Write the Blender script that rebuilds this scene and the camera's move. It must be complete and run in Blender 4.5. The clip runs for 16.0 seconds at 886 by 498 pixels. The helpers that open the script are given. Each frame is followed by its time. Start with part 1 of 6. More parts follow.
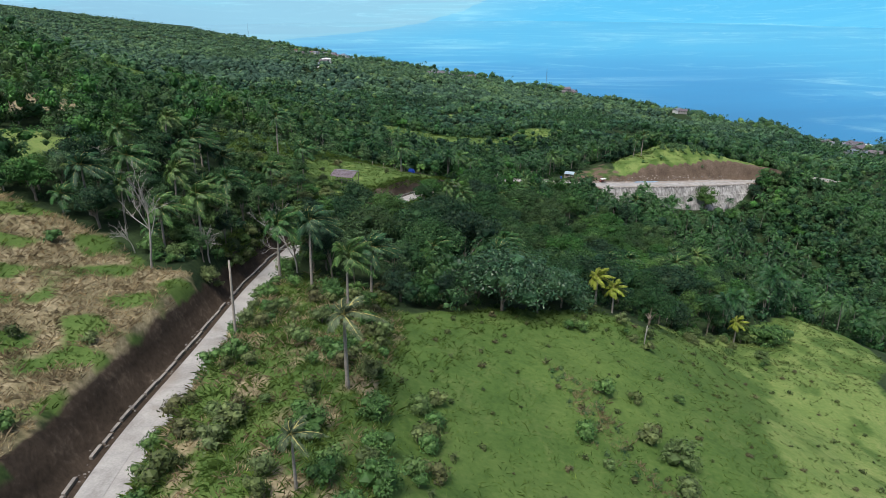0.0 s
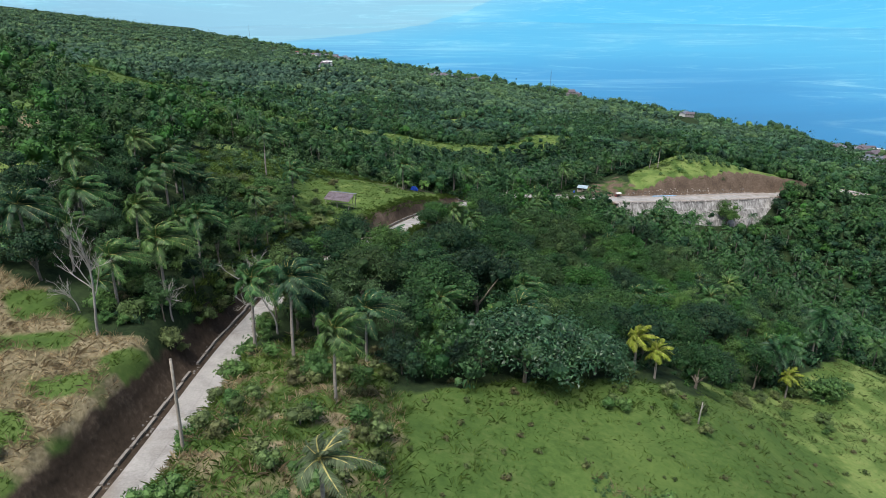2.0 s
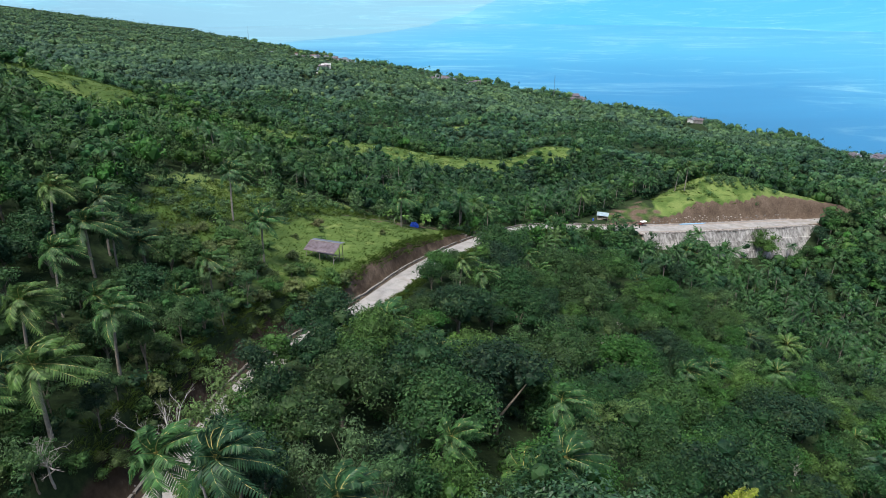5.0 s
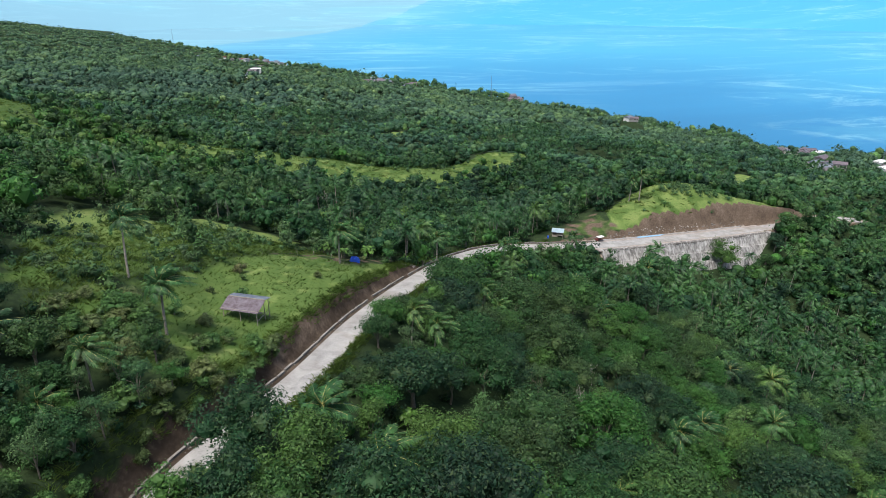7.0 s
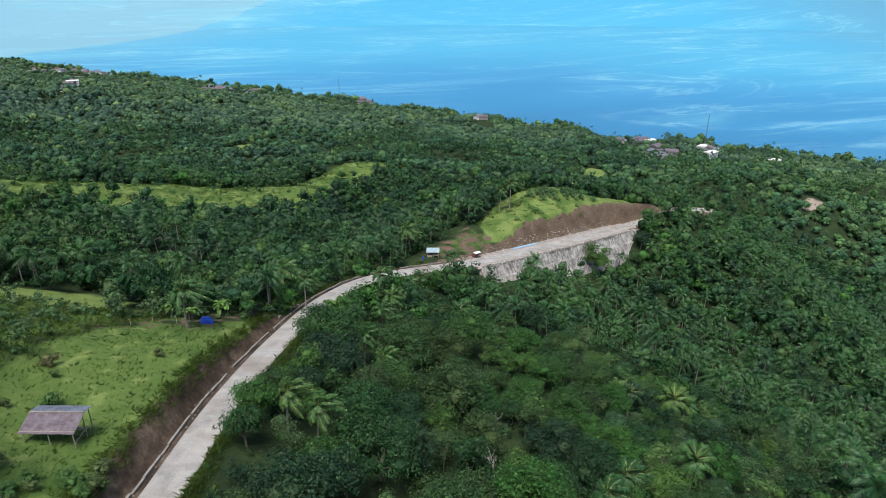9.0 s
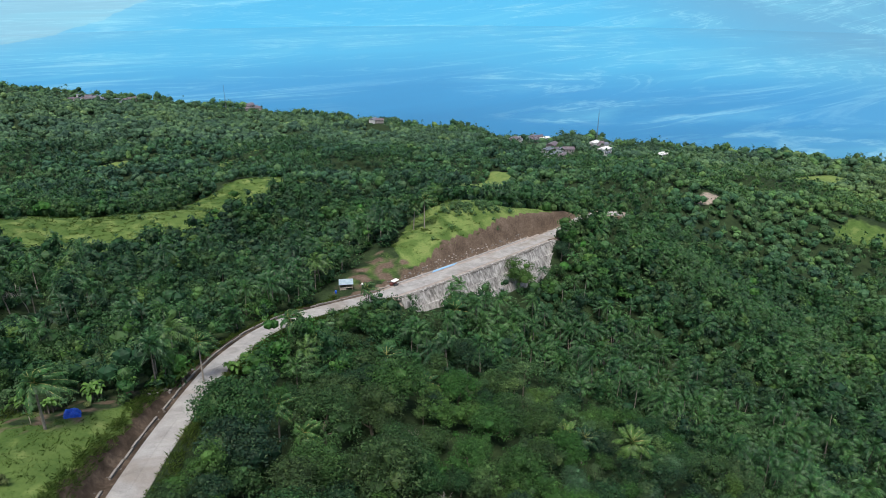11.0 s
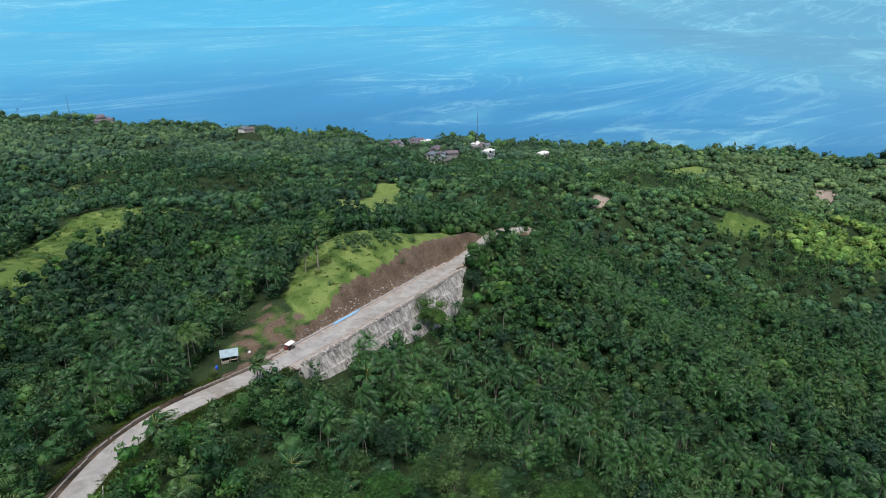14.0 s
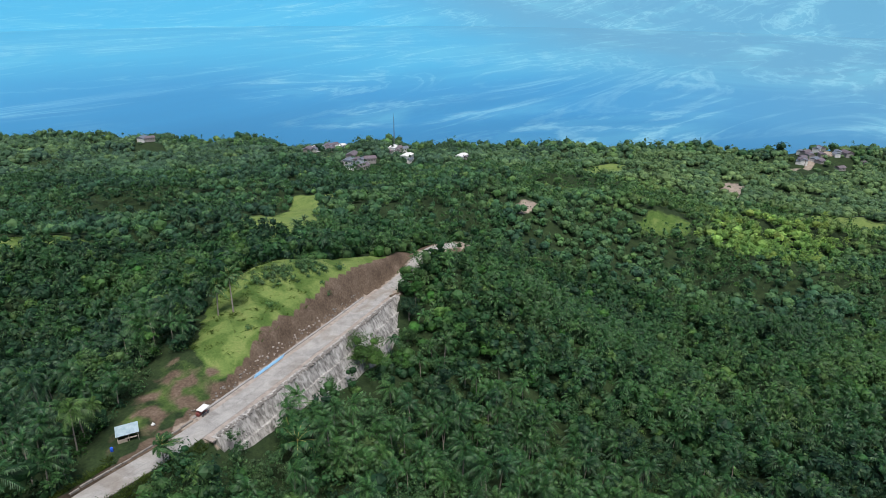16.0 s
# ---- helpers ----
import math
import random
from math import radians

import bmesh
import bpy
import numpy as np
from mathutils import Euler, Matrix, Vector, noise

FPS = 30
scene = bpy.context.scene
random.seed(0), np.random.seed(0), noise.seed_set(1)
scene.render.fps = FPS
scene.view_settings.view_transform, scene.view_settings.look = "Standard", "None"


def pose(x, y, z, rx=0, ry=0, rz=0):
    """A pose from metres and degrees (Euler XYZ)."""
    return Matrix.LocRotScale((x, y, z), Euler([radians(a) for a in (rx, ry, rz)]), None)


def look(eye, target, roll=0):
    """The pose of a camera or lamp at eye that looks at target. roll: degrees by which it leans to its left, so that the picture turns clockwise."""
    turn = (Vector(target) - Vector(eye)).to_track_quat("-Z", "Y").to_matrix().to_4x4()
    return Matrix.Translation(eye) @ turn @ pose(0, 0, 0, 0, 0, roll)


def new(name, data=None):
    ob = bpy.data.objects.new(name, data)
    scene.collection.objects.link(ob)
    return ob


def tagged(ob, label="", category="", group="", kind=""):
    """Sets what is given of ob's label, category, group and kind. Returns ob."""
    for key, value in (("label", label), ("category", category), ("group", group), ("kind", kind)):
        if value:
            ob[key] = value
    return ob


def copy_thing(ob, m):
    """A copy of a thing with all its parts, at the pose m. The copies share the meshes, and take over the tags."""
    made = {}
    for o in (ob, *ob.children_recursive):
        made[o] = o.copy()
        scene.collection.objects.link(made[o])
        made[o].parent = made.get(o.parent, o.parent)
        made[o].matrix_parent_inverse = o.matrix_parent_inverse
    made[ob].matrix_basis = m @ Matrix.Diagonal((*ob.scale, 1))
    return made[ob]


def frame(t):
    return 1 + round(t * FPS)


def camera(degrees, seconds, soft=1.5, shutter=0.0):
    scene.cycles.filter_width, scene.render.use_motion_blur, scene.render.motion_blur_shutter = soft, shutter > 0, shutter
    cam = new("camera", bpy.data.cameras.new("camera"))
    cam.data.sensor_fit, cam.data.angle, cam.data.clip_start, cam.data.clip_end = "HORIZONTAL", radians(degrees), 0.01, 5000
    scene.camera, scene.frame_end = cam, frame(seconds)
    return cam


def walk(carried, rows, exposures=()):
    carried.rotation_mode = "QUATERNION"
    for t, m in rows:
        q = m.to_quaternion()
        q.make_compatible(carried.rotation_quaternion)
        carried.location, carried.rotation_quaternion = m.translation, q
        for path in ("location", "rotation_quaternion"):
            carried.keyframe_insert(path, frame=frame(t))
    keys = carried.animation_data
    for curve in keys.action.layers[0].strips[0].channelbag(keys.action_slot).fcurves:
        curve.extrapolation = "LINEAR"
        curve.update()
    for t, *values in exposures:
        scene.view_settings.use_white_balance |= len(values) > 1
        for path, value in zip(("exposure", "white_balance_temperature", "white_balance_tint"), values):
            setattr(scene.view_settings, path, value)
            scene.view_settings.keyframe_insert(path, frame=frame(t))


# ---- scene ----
# Camera: seconds, eye, heading to the right, tilt down, lean (degrees)
PATH = [
    (0.0, 0.00, -0.00, 240.00, -0.00, 23.24, -0.17),
    (0.5, -0.30, 4.74, 239.91, -0.04, 23.24, -0.25),
    (1.0, -0.56, 9.60, 239.93, -0.13, 23.18, -0.33),
    (1.5, -0.86, 14.44, 239.84, -0.15, 23.16, -0.26),
    (2.0, -1.07, 19.45, 239.92, -0.21, 23.15, -0.24),
    (2.5, -1.33, 24.38, 239.97, -0.20, 23.17, -0.15),
    (3.0, -1.54, 29.56, 240.12, -0.21, 23.15, -0.20),
    (3.5, -1.86, 34.64, 240.20, -0.17, 23.21, -0.16),
    (4.0, -2.07, 39.95, 240.26, -0.17, 23.15, -0.13),
    (4.2, -2.16, 42.09, 240.26, -0.18, 23.18, -0.07),
    (5.0, -2.45, 50.93, 240.08, -0.20, 23.07, 0.05),
    (6.3, -2.84, 65.44, 239.77, -0.12, 23.04, -0.01),
    (6.5, -2.90, 67.63, 239.79, 0.55, 23.05, -0.05),
    (7.0, -3.02, 73.05, 239.92, 5.42, 23.03, -0.06),
    (7.5, -3.12, 78.23, 240.05, 10.38, 23.03, -0.01),
    (8.0, -2.98, 83.40, 240.14, 13.80, 22.98, -0.11),
    (8.5, -2.76, 88.50, 240.26, 16.23, 23.00, -0.07),
    (9.0, -2.28, 93.67, 240.38, 18.87, 22.98, -0.07),
    (9.5, -1.60, 98.79, 240.35, 21.32, 22.99, -0.08),
    (9.7, -1.26, 100.87, 240.35, 22.31, 22.96, -0.10),
    (10.4, -0.01, 108.20, 240.45, 25.76, 22.94, -0.07),
    (11.1, 1.47, 115.49, 240.66, 28.90, 22.96, 0.01),
    (11.8, 3.38, 122.63, 240.87, 31.41, 23.00, 0.07),
    (12.0, 4.03, 124.62, 240.91, 31.95, 23.03, 0.08),
    (12.5, 5.88, 129.49, 240.98, 33.26, 23.02, 0.09),
    (13.0, 7.87, 134.32, 241.01, 35.34, 22.99, 0.07),
    (13.5, 10.01, 139.11, 241.01, 37.51, 22.99, 0.17),
    (14.0, 12.34, 143.93, 241.10, 39.87, 22.96, 0.26),
    (14.5, 14.84, 148.61, 241.18, 42.02, 22.98, 0.37),
    (15.0, 17.58, 153.17, 241.22, 44.08, 22.95, 0.41),
    (15.5, 20.36, 157.69, 241.16, 45.90, 22.95, 0.44),
    (16.0, 23.30, 162.31, 241.12, 47.74, 22.96, 0.51),
]


def flown(x, y, z, heading, tilt, lean):
    a, b = radians(heading), radians(tilt)
    way = Vector((math.sin(a) * math.cos(b), math.cos(a) * math.cos(b), -math.sin(b)))
    eye = Vector((x, y, z))
    return look(eye, eye + 100 * way, lean)


cam = camera(69.59, 16.0, soft=0.7)
walk(cam, [(row[0], flown(*row[1:])) for row in PATH],
     exposures=[(0.0, 0.70), (3.5, 0.80), (6.5, 0.88), (9.0, 0.72), (12.5, 0.60), (14.0, 0.54), (16.0, 0.56)])

# ---- world, sun, exposure ----
SUN_ELEV, SUN_FROM = radians(66), radians(215)      # height; compass bearing the light comes from (0 = +y, clockwise)
world = bpy.data.worlds.new("sky")
scene.world = world
world.use_nodes = True
wn = world.node_tree
sky = wn.nodes.new("ShaderNodeTexSky")
sky.sky_type = "NISHITA"
sky.sun_disc = False
sky.sun_elevation, sky.sun_rotation = SUN_ELEV, SUN_FROM
sky.air_density, sky.dust_density, sky.ozone_density = 1.0, 2.5, 1.0
wn.links.new(sky.outputs["Color"], wn.nodes["Background"].inputs["Color"])
wn.nodes["Background"].inputs["Strength"].default_value = 0.10
lamp = bpy.data.lights.new("sun", "SUN")
lamp.energy, lamp.angle, lamp.color = 2.6, radians(24.0), (1.0, 0.975, 0.93)
sun = new("sun", lamp)
sun_way = Vector((math.sin(SUN_FROM) * math.cos(SUN_ELEV), math.cos(SUN_FROM) * math.cos(SUN_ELEV), math.sin(SUN_ELEV)))
sun.matrix_world = look(sun_way * 400, (0, 0, 0))

# ---- materials ----
def material(name, rough=0.8, spec=0.3, metal=0.0):
    m = bpy.data.materials.new(name)
    m.use_nodes = True
    b = m.node_tree.nodes["Principled BSDF"]
    b.inputs["Roughness"].default_value = rough
    b.inputs["Specular IOR Level"].default_value = spec
    b.inputs["Metallic"].default_value = metal
    return m, m.node_tree, b


def noise_at(nt, scale, detail=4.0, vec=None, warp=0.0, rough=0.55):
    n = nt.nodes.new("ShaderNodeTexNoise")
    n.inputs["Scale"].default_value = scale
    n.inputs["Detail"].default_value = detail
    n.inputs["Roughness"].default_value = rough
    n.inputs["Distortion"].default_value = warp
    if vec is not None:
        nt.links.new(vec, n.inputs["Vector"])
    return n.outputs["Fac"]


def ramp(nt, fac, stops):
    r = nt.nodes.new("ShaderNodeValToRGB")
    e = r.color_ramp.elements
    while len(e) < len(stops):
        e.new(0.5)
    for el, (p, c) in zip(e, stops):
        el.position, el.color = p, (*c, 1) if len(c) == 3 else c
    nt.links.new(fac, r.inputs["Fac"])
    return r.outputs["Color"]


def blend(nt, fac, a, b, mode="MIX"):
    n = nt.nodes.new("ShaderNodeMix")
    n.data_type, n.blend_type = "RGBA", mode
    for k, v in ((0, fac), (6, a), (7, b)):
        if hasattr(v, "is_linked"):
            nt.links.new(v, n.inputs[k])
        elif k == 0:
            n.inputs[0].default_value = v
        else:
            n.inputs[k].default_value = (*v, 1)
    return n.outputs[2]


def calc(nt, op, a, b=0.0, clamp=False):
    n = nt.nodes.new("ShaderNodeMath")
    n.operation, n.use_clamp = op, clamp
    for k, v in enumerate((a, b)):
        if hasattr(v, "is_linked"):
            nt.links.new(v, n.inputs[k])
        else:
            n.inputs[k].default_value = v
    return n.outputs[0]


def place(nt):
    return nt.nodes.new("ShaderNodeNewGeometry").outputs["Position"]


def attr(nt, name):
    n = nt.nodes.new("ShaderNodeAttribute")
    n.attribute_name = name
    return n.outputs["Fac"]


def relief(nt, b, fac, strength, depth):
    n = nt.nodes.new("ShaderNodeBump")
    n.inputs["Strength"].default_value, n.inputs["Distance"].default_value = strength, depth
    nt.links.new(fac, n.inputs["Height"])
    nt.links.new(n.outputs[0], b.inputs["Normal"])


def leaf_material(name, shades, joined=False, gloss=0.62, spec=0.22, through_leaf=0.2, grain=0.75):
    """Foliage: a hue for each plant, lighter and darker leaves, drifts over the ground; some light passes through."""
    m, nt, b = material(name, gloss, spec)
    g = nt.nodes.new("ShaderNodeNewGeometry")
    per_leaf = g.outputs["Random Per Island"]
    if joined:
        per_plant = attr(nt, "tone")
    else:
        per_plant = nt.nodes.new("ShaderNodeObjectInfo").outputs["Random"]
    n = len(shades) - 1
    base = ramp(nt, per_plant, [(k / n, c) for k, c in enumerate(shades)])
    drift = noise_at(nt, 0.05, 2.0, g.outputs["Position"])
    f = calc(nt, "ADD", calc(nt, "MULTIPLY", calc(nt, "POWER", per_leaf, 1.8), 0.80), 0.70)
    f = calc(nt, "MULTIPLY", f, calc(nt, "ADD", calc(nt, "MULTIPLY", drift, 0.9), 0.55))
    spray = noise_at(nt, grain, 2.0, g.outputs["Position"])       # lighter and darker sprays within a crown
    f = calc(nt, "MULTIPLY", f, ramp(nt, spray, [(0.36, (0.72, 0.72, 0.72)), (0.52, (0.97, 0.97, 0.97)), (0.68, (1.32, 1.32, 1.32))]))
    both = nt.nodes.new("ShaderNodeCombineColor")
    for k in range(3):
        nt.links.new(f, both.inputs[k])
    c = blend(nt, 1.0, base, both.outputs[0], "MULTIPLY")
    c = blend(nt, calc(nt, "MULTIPLY", calc(nt, "POWER", per_leaf, 5.0), 0.28), c, (0.15, 0.17, 0.06))
    nt.links.new(c, b.inputs["Base Color"])
    t = nt.nodes.new("ShaderNodeBsdfTranslucent")
    nt.links.new(c, t.inputs["Color"])
    mix = nt.nodes.new("ShaderNodeMixShader")
    mix.inputs[0].default_value = through_leaf
    nt.links.new(b.outputs[0], mix.inputs[1])
    nt.links.new(t.outputs[0], mix.inputs[2])
    nt.links.new(mix.outputs[0], nt.nodes["Material Output"].inputs["Surface"])
    return m


def plain_material(name, c1, c2, scale, rough=0.8, spec=0.3, metal=0.0, bump=0.3, depth=0.05, c3=None):
    m, nt, b = material(name, rough, spec, metal)
    p = place(nt)
    f = calc(nt, "ADD", calc(nt, "MULTIPLY", noise_at(nt, scale, 6, p), 0.6), calc(nt, "MULTIPLY", noise_at(nt, scale * 9, 4, p), 0.4))
    stops = [(0.36, c1), (0.64, c2)] + ([(0.72, c3)] if c3 else [])
    nt.links.new(ramp(nt, f, stops), b.inputs["Base Color"])
    relief(nt, b, noise_at(nt, scale * 12, 5, p), bump, depth)
    return m


BROAD = [(0.0126, 0.0449, 0.0226), (0.0149, 0.0578, 0.0216), (0.0212, 0.0792, 0.0211), (0.0396, 0.0813, 0.0263), (0.0315, 0.1209, 0.0211), (0.0702, 0.1359, 0.0301)]
OLIVE = [(0.0289, 0.0829, 0.0331), (0.0406, 0.1017, 0.0367), (0.0535, 0.1177, 0.0415), (0.0662, 0.1150, 0.0489), (0.0599, 0.1405, 0.0415), (0.0983, 0.1671, 0.0513)]
PALM = [(0.0161, 0.0607, 0.0261), (0.0242, 0.0862, 0.0261), (0.0337, 0.1038, 0.0290), (0.0468, 0.1224, 0.0330), (0.0732, 0.1469, 0.0350)]
GRASS = [(0.078, 0.138, 0.030), (0.112, 0.180, 0.038), (0.158, 0.216, 0.054)]
# remote foliage, paler and bluer: distance haze is put into the colour
HAZED_FAR = [(0.0389, 0.0899, 0.0564), (0.0540, 0.1181, 0.0609), (0.0713, 0.1438, 0.0632), (0.0886, 0.1644, 0.0632), (0.1188, 0.1926, 0.0677)]
leaf = leaf_material("broadleaf", [(0.84 * a, 0.84 * b, 0.84 * c) for a, b, c in BROAD])
leaf_stuff = leaf_material("broadleaf_mass", BROAD, True, grain=0.5)
# far leaves lifted and blued to carry haze and distant sunlight
far_leaf = leaf_material("hazed_broadleaf", [(0.027, 0.076, 0.046), (0.032, 0.094, 0.046), (0.045, 0.122, 0.048), (0.064, 0.130, 0.050), (0.070, 0.164, 0.048), (0.112, 0.184, 0.054)], True, grain=0.16)
# leaf colours raised to carry the sunlight of one eastern patch
sun_tint_leaf = leaf_material("sun_tint_grove_leaf", [(0.085, 0.19, 0.045), (0.125, 0.24, 0.05), (0.20, 0.29, 0.06)], True, grain=0.2)
shrub_leaf = leaf_material("shrub_leaf", [(0.050, 0.125, 0.034), (0.072, 0.148, 0.038), (0.092, 0.128, 0.048), (0.118, 0.150, 0.052)], grain=1.2)
frond_grey = leaf_material("wind_worn_frond", [(0.070, 0.105, 0.055), (0.095, 0.125, 0.065)])
leaf_glossy = leaf_material("glossy_leaf", [(0.030, 0.088, 0.038), (0.050, 0.118, 0.050)], gloss=0.42, spec=0.35)
leaf_olive = leaf_material("olive_leaf", OLIVE)
frond = leaf_material("palm_frond", PALM, gloss=0.5, spec=0.3, through_leaf=0.2)
olive_stuff = leaf_material("feathery_scrub", OLIVE, True)
frond_stuff = leaf_material("palm_frond_mass", PALM, True, 0.5, 0.3)
hazed_far_leaf = leaf_material("hazed_far_foliage", HAZED_FAR, True, 0.6, 0.25)
frond_yellow = leaf_material("yellow_frond", [(0.17, 0.22, 0.025), (0.25, 0.28, 0.03)])
frond_rib = plain_material("frond_rib", (0.24, 0.22, 0.06), (0.42, 0.37, 0.14), 3.0, 0.6)
banana_leaf = leaf_material("banana_leaf", [(0.05, 0.12, 0.02), (0.09, 0.19, 0.04)], gloss=0.45)
weed = leaf_material("weed_leaf", [(0.035, 0.062, 0.018), (0.065, 0.088, 0.028), (0.09, 0.08, 0.04)])
grass_blade = leaf_material("grass_blade", GRASS, True, 0.8, 0.1, 0.5)
pale_blade = leaf_material("pale_grass_blade", [(0.090, 0.145, 0.046), (0.122, 0.178, 0.056), (0.170, 0.185, 0.070)], True, 0.8, 0.1, 0.5)
dry_blade = leaf_material("dry_blade", [(0.25, 0.195, 0.115), (0.39, 0.31, 0.19), (0.54, 0.445, 0.285)], True, 0.8, 0.1, 0.5)
dead_leaf = plain_material("dead_leaf", (0.10, 0.045, 0.02), (0.22, 0.10, 0.045), 4.0)
bark = plain_material("bark", (0.10, 0.085, 0.065), (0.22, 0.19, 0.15), 2.5, 0.9)
bark_pale = plain_material("dead_bark", (0.22, 0.205, 0.18), (0.38, 0.36, 0.33), 2.0, 0.9)
palm_bark = plain_material("palm_bark", (0.16, 0.14, 0.12), (0.30, 0.27, 0.23), 3.0, 0.9)
nut = plain_material("coconut_husk", (0.28, 0.20, 0.04), (0.42, 0.30, 0.07), 6.0, 0.6)
concrete = plain_material("concrete", (0.22, 0.21, 0.20), (0.34, 0.325, 0.305), 0.35, 0.85, bump=0.15, depth=0.01)
def slab_material():
    """Worn pale concrete: each slab a little lighter or darker, dust and long wheel streaks."""
    m, nt, b = material("road_concrete", 0.85, 0.25)
    p = place(nt)
    f = calc(nt, "ADD", calc(nt, "MULTIPLY", noise_at(nt, 0.3, 6, p, 0.8), 0.65), calc(nt, "MULTIPLY", noise_at(nt, 4.0, 4, p), 0.35))
    c = ramp(nt, f, [(0.36, (0.20, 0.19, 0.18)), (0.5, (0.29, 0.28, 0.265)), (0.64, (0.37, 0.355, 0.335))])
    own = nt.nodes.new("ShaderNodeObjectInfo").outputs["Random"]
    c = blend(nt, calc(nt, "MULTIPLY", own, 0.22), c, (0.40, 0.37, 0.33))
    dirt = ramp(nt, noise_at(nt, 0.09, 5, p, 1.2), [(0.52, (0, 0, 0)), (0.68, (0.55, 0.55, 0.55))])
    c = blend(nt, dirt, c, (0.20, 0.165, 0.13))
    nt.links.new(c, b.inputs["Base Color"])
    relief(nt, b, noise_at(nt, 5.0, 5, p), 0.15, 0.01)
    return m


slab_mat = slab_material()
kerb_mat = plain_material("gutter_concrete", (0.15, 0.135, 0.12), (0.29, 0.265, 0.235), 0.8, 0.9)
stone = plain_material("stone", (0.09, 0.082, 0.075), (0.24, 0.22, 0.20), 1.2, 0.9)
gravel = plain_material("gravel", (0.22, 0.185, 0.16), (0.37, 0.32, 0.28), 0.6, 0.95, bump=0.5, depth=0.04)
timber = plain_material("weathered_timber", (0.22, 0.19, 0.15), (0.36, 0.32, 0.27), 3.0, 0.9)
tin = plain_material("corrugated_tin", (0.11, 0.125, 0.15), (0.25, 0.28, 0.33), 0.9, 0.5, 0.5, 0.4)
tin_rust = plain_material("rusty_tin", (0.085, 0.055, 0.060), (0.215, 0.19, 0.215), 1.4, 0.6, 0.4, 0.3)
tin_blue = plain_material("pale_tin", (0.28, 0.38, 0.42), (0.44, 0.53, 0.56), 0.9, 0.5, 0.5, 0.2)
white_paint = plain_material("white_paint", (0.52, 0.52, 0.50), (0.70, 0.69, 0.67), 0.5, 0.7)
dark_paint = plain_material("dark_paint", (0.02, 0.02, 0.022), (0.05, 0.05, 0.05), 2.0, 0.5)
maroon = plain_material("red_oxide_paint", (0.12, 0.035, 0.03), (0.22, 0.07, 0.06), 1.0, 0.6)
tarp_blue = plain_material("blue_tarpaulin", (0.01, 0.05, 0.35), (0.03, 0.12, 0.60), 1.5, 0.4)
pipe_blue = plain_material("blue_pipe", (0.18, 0.36, 0.55), (0.30, 0.50, 0.68), 1.0, 0.4)


def wall_material():
    """Pale weathered concrete with dark run-down stains and patches."""
    m, nt, b = material("wall_concrete", 0.9, 0.2)
    p = place(nt)
    mp = nt.nodes.new("ShaderNodeMapping")
    mp.inputs["Scale"].default_value = (1.0, 1.0, 0.16)
    nt.links.new(p, mp.inputs["Vector"])
    runs, patch, fine = noise_at(nt, 1.1, 6, mp.outputs[0], 0.6), noise_at(nt, 0.28, 5, p), noise_at(nt, 5.0, 4, p)
    f = calc(nt, "ADD", calc(nt, "MULTIPLY", runs, 0.6), calc(nt, "MULTIPLY", patch, 0.4))
    c = ramp(nt, f, [(0.38, (0.08, 0.075, 0.07)), (0.47, (0.22, 0.21, 0.20)), (0.56, (0.40, 0.385, 0.365)), (0.7, (0.56, 0.545, 0.52))])
    c = blend(nt, calc(nt, "MULTIPLY", fine, 0.35), c, (0.30, 0.28, 0.25))
    nt.links.new(c, b.inputs["Base Color"])
    relief(nt, b, fine, 0.4, 0.05)
    return m


concrete_wall = wall_material()


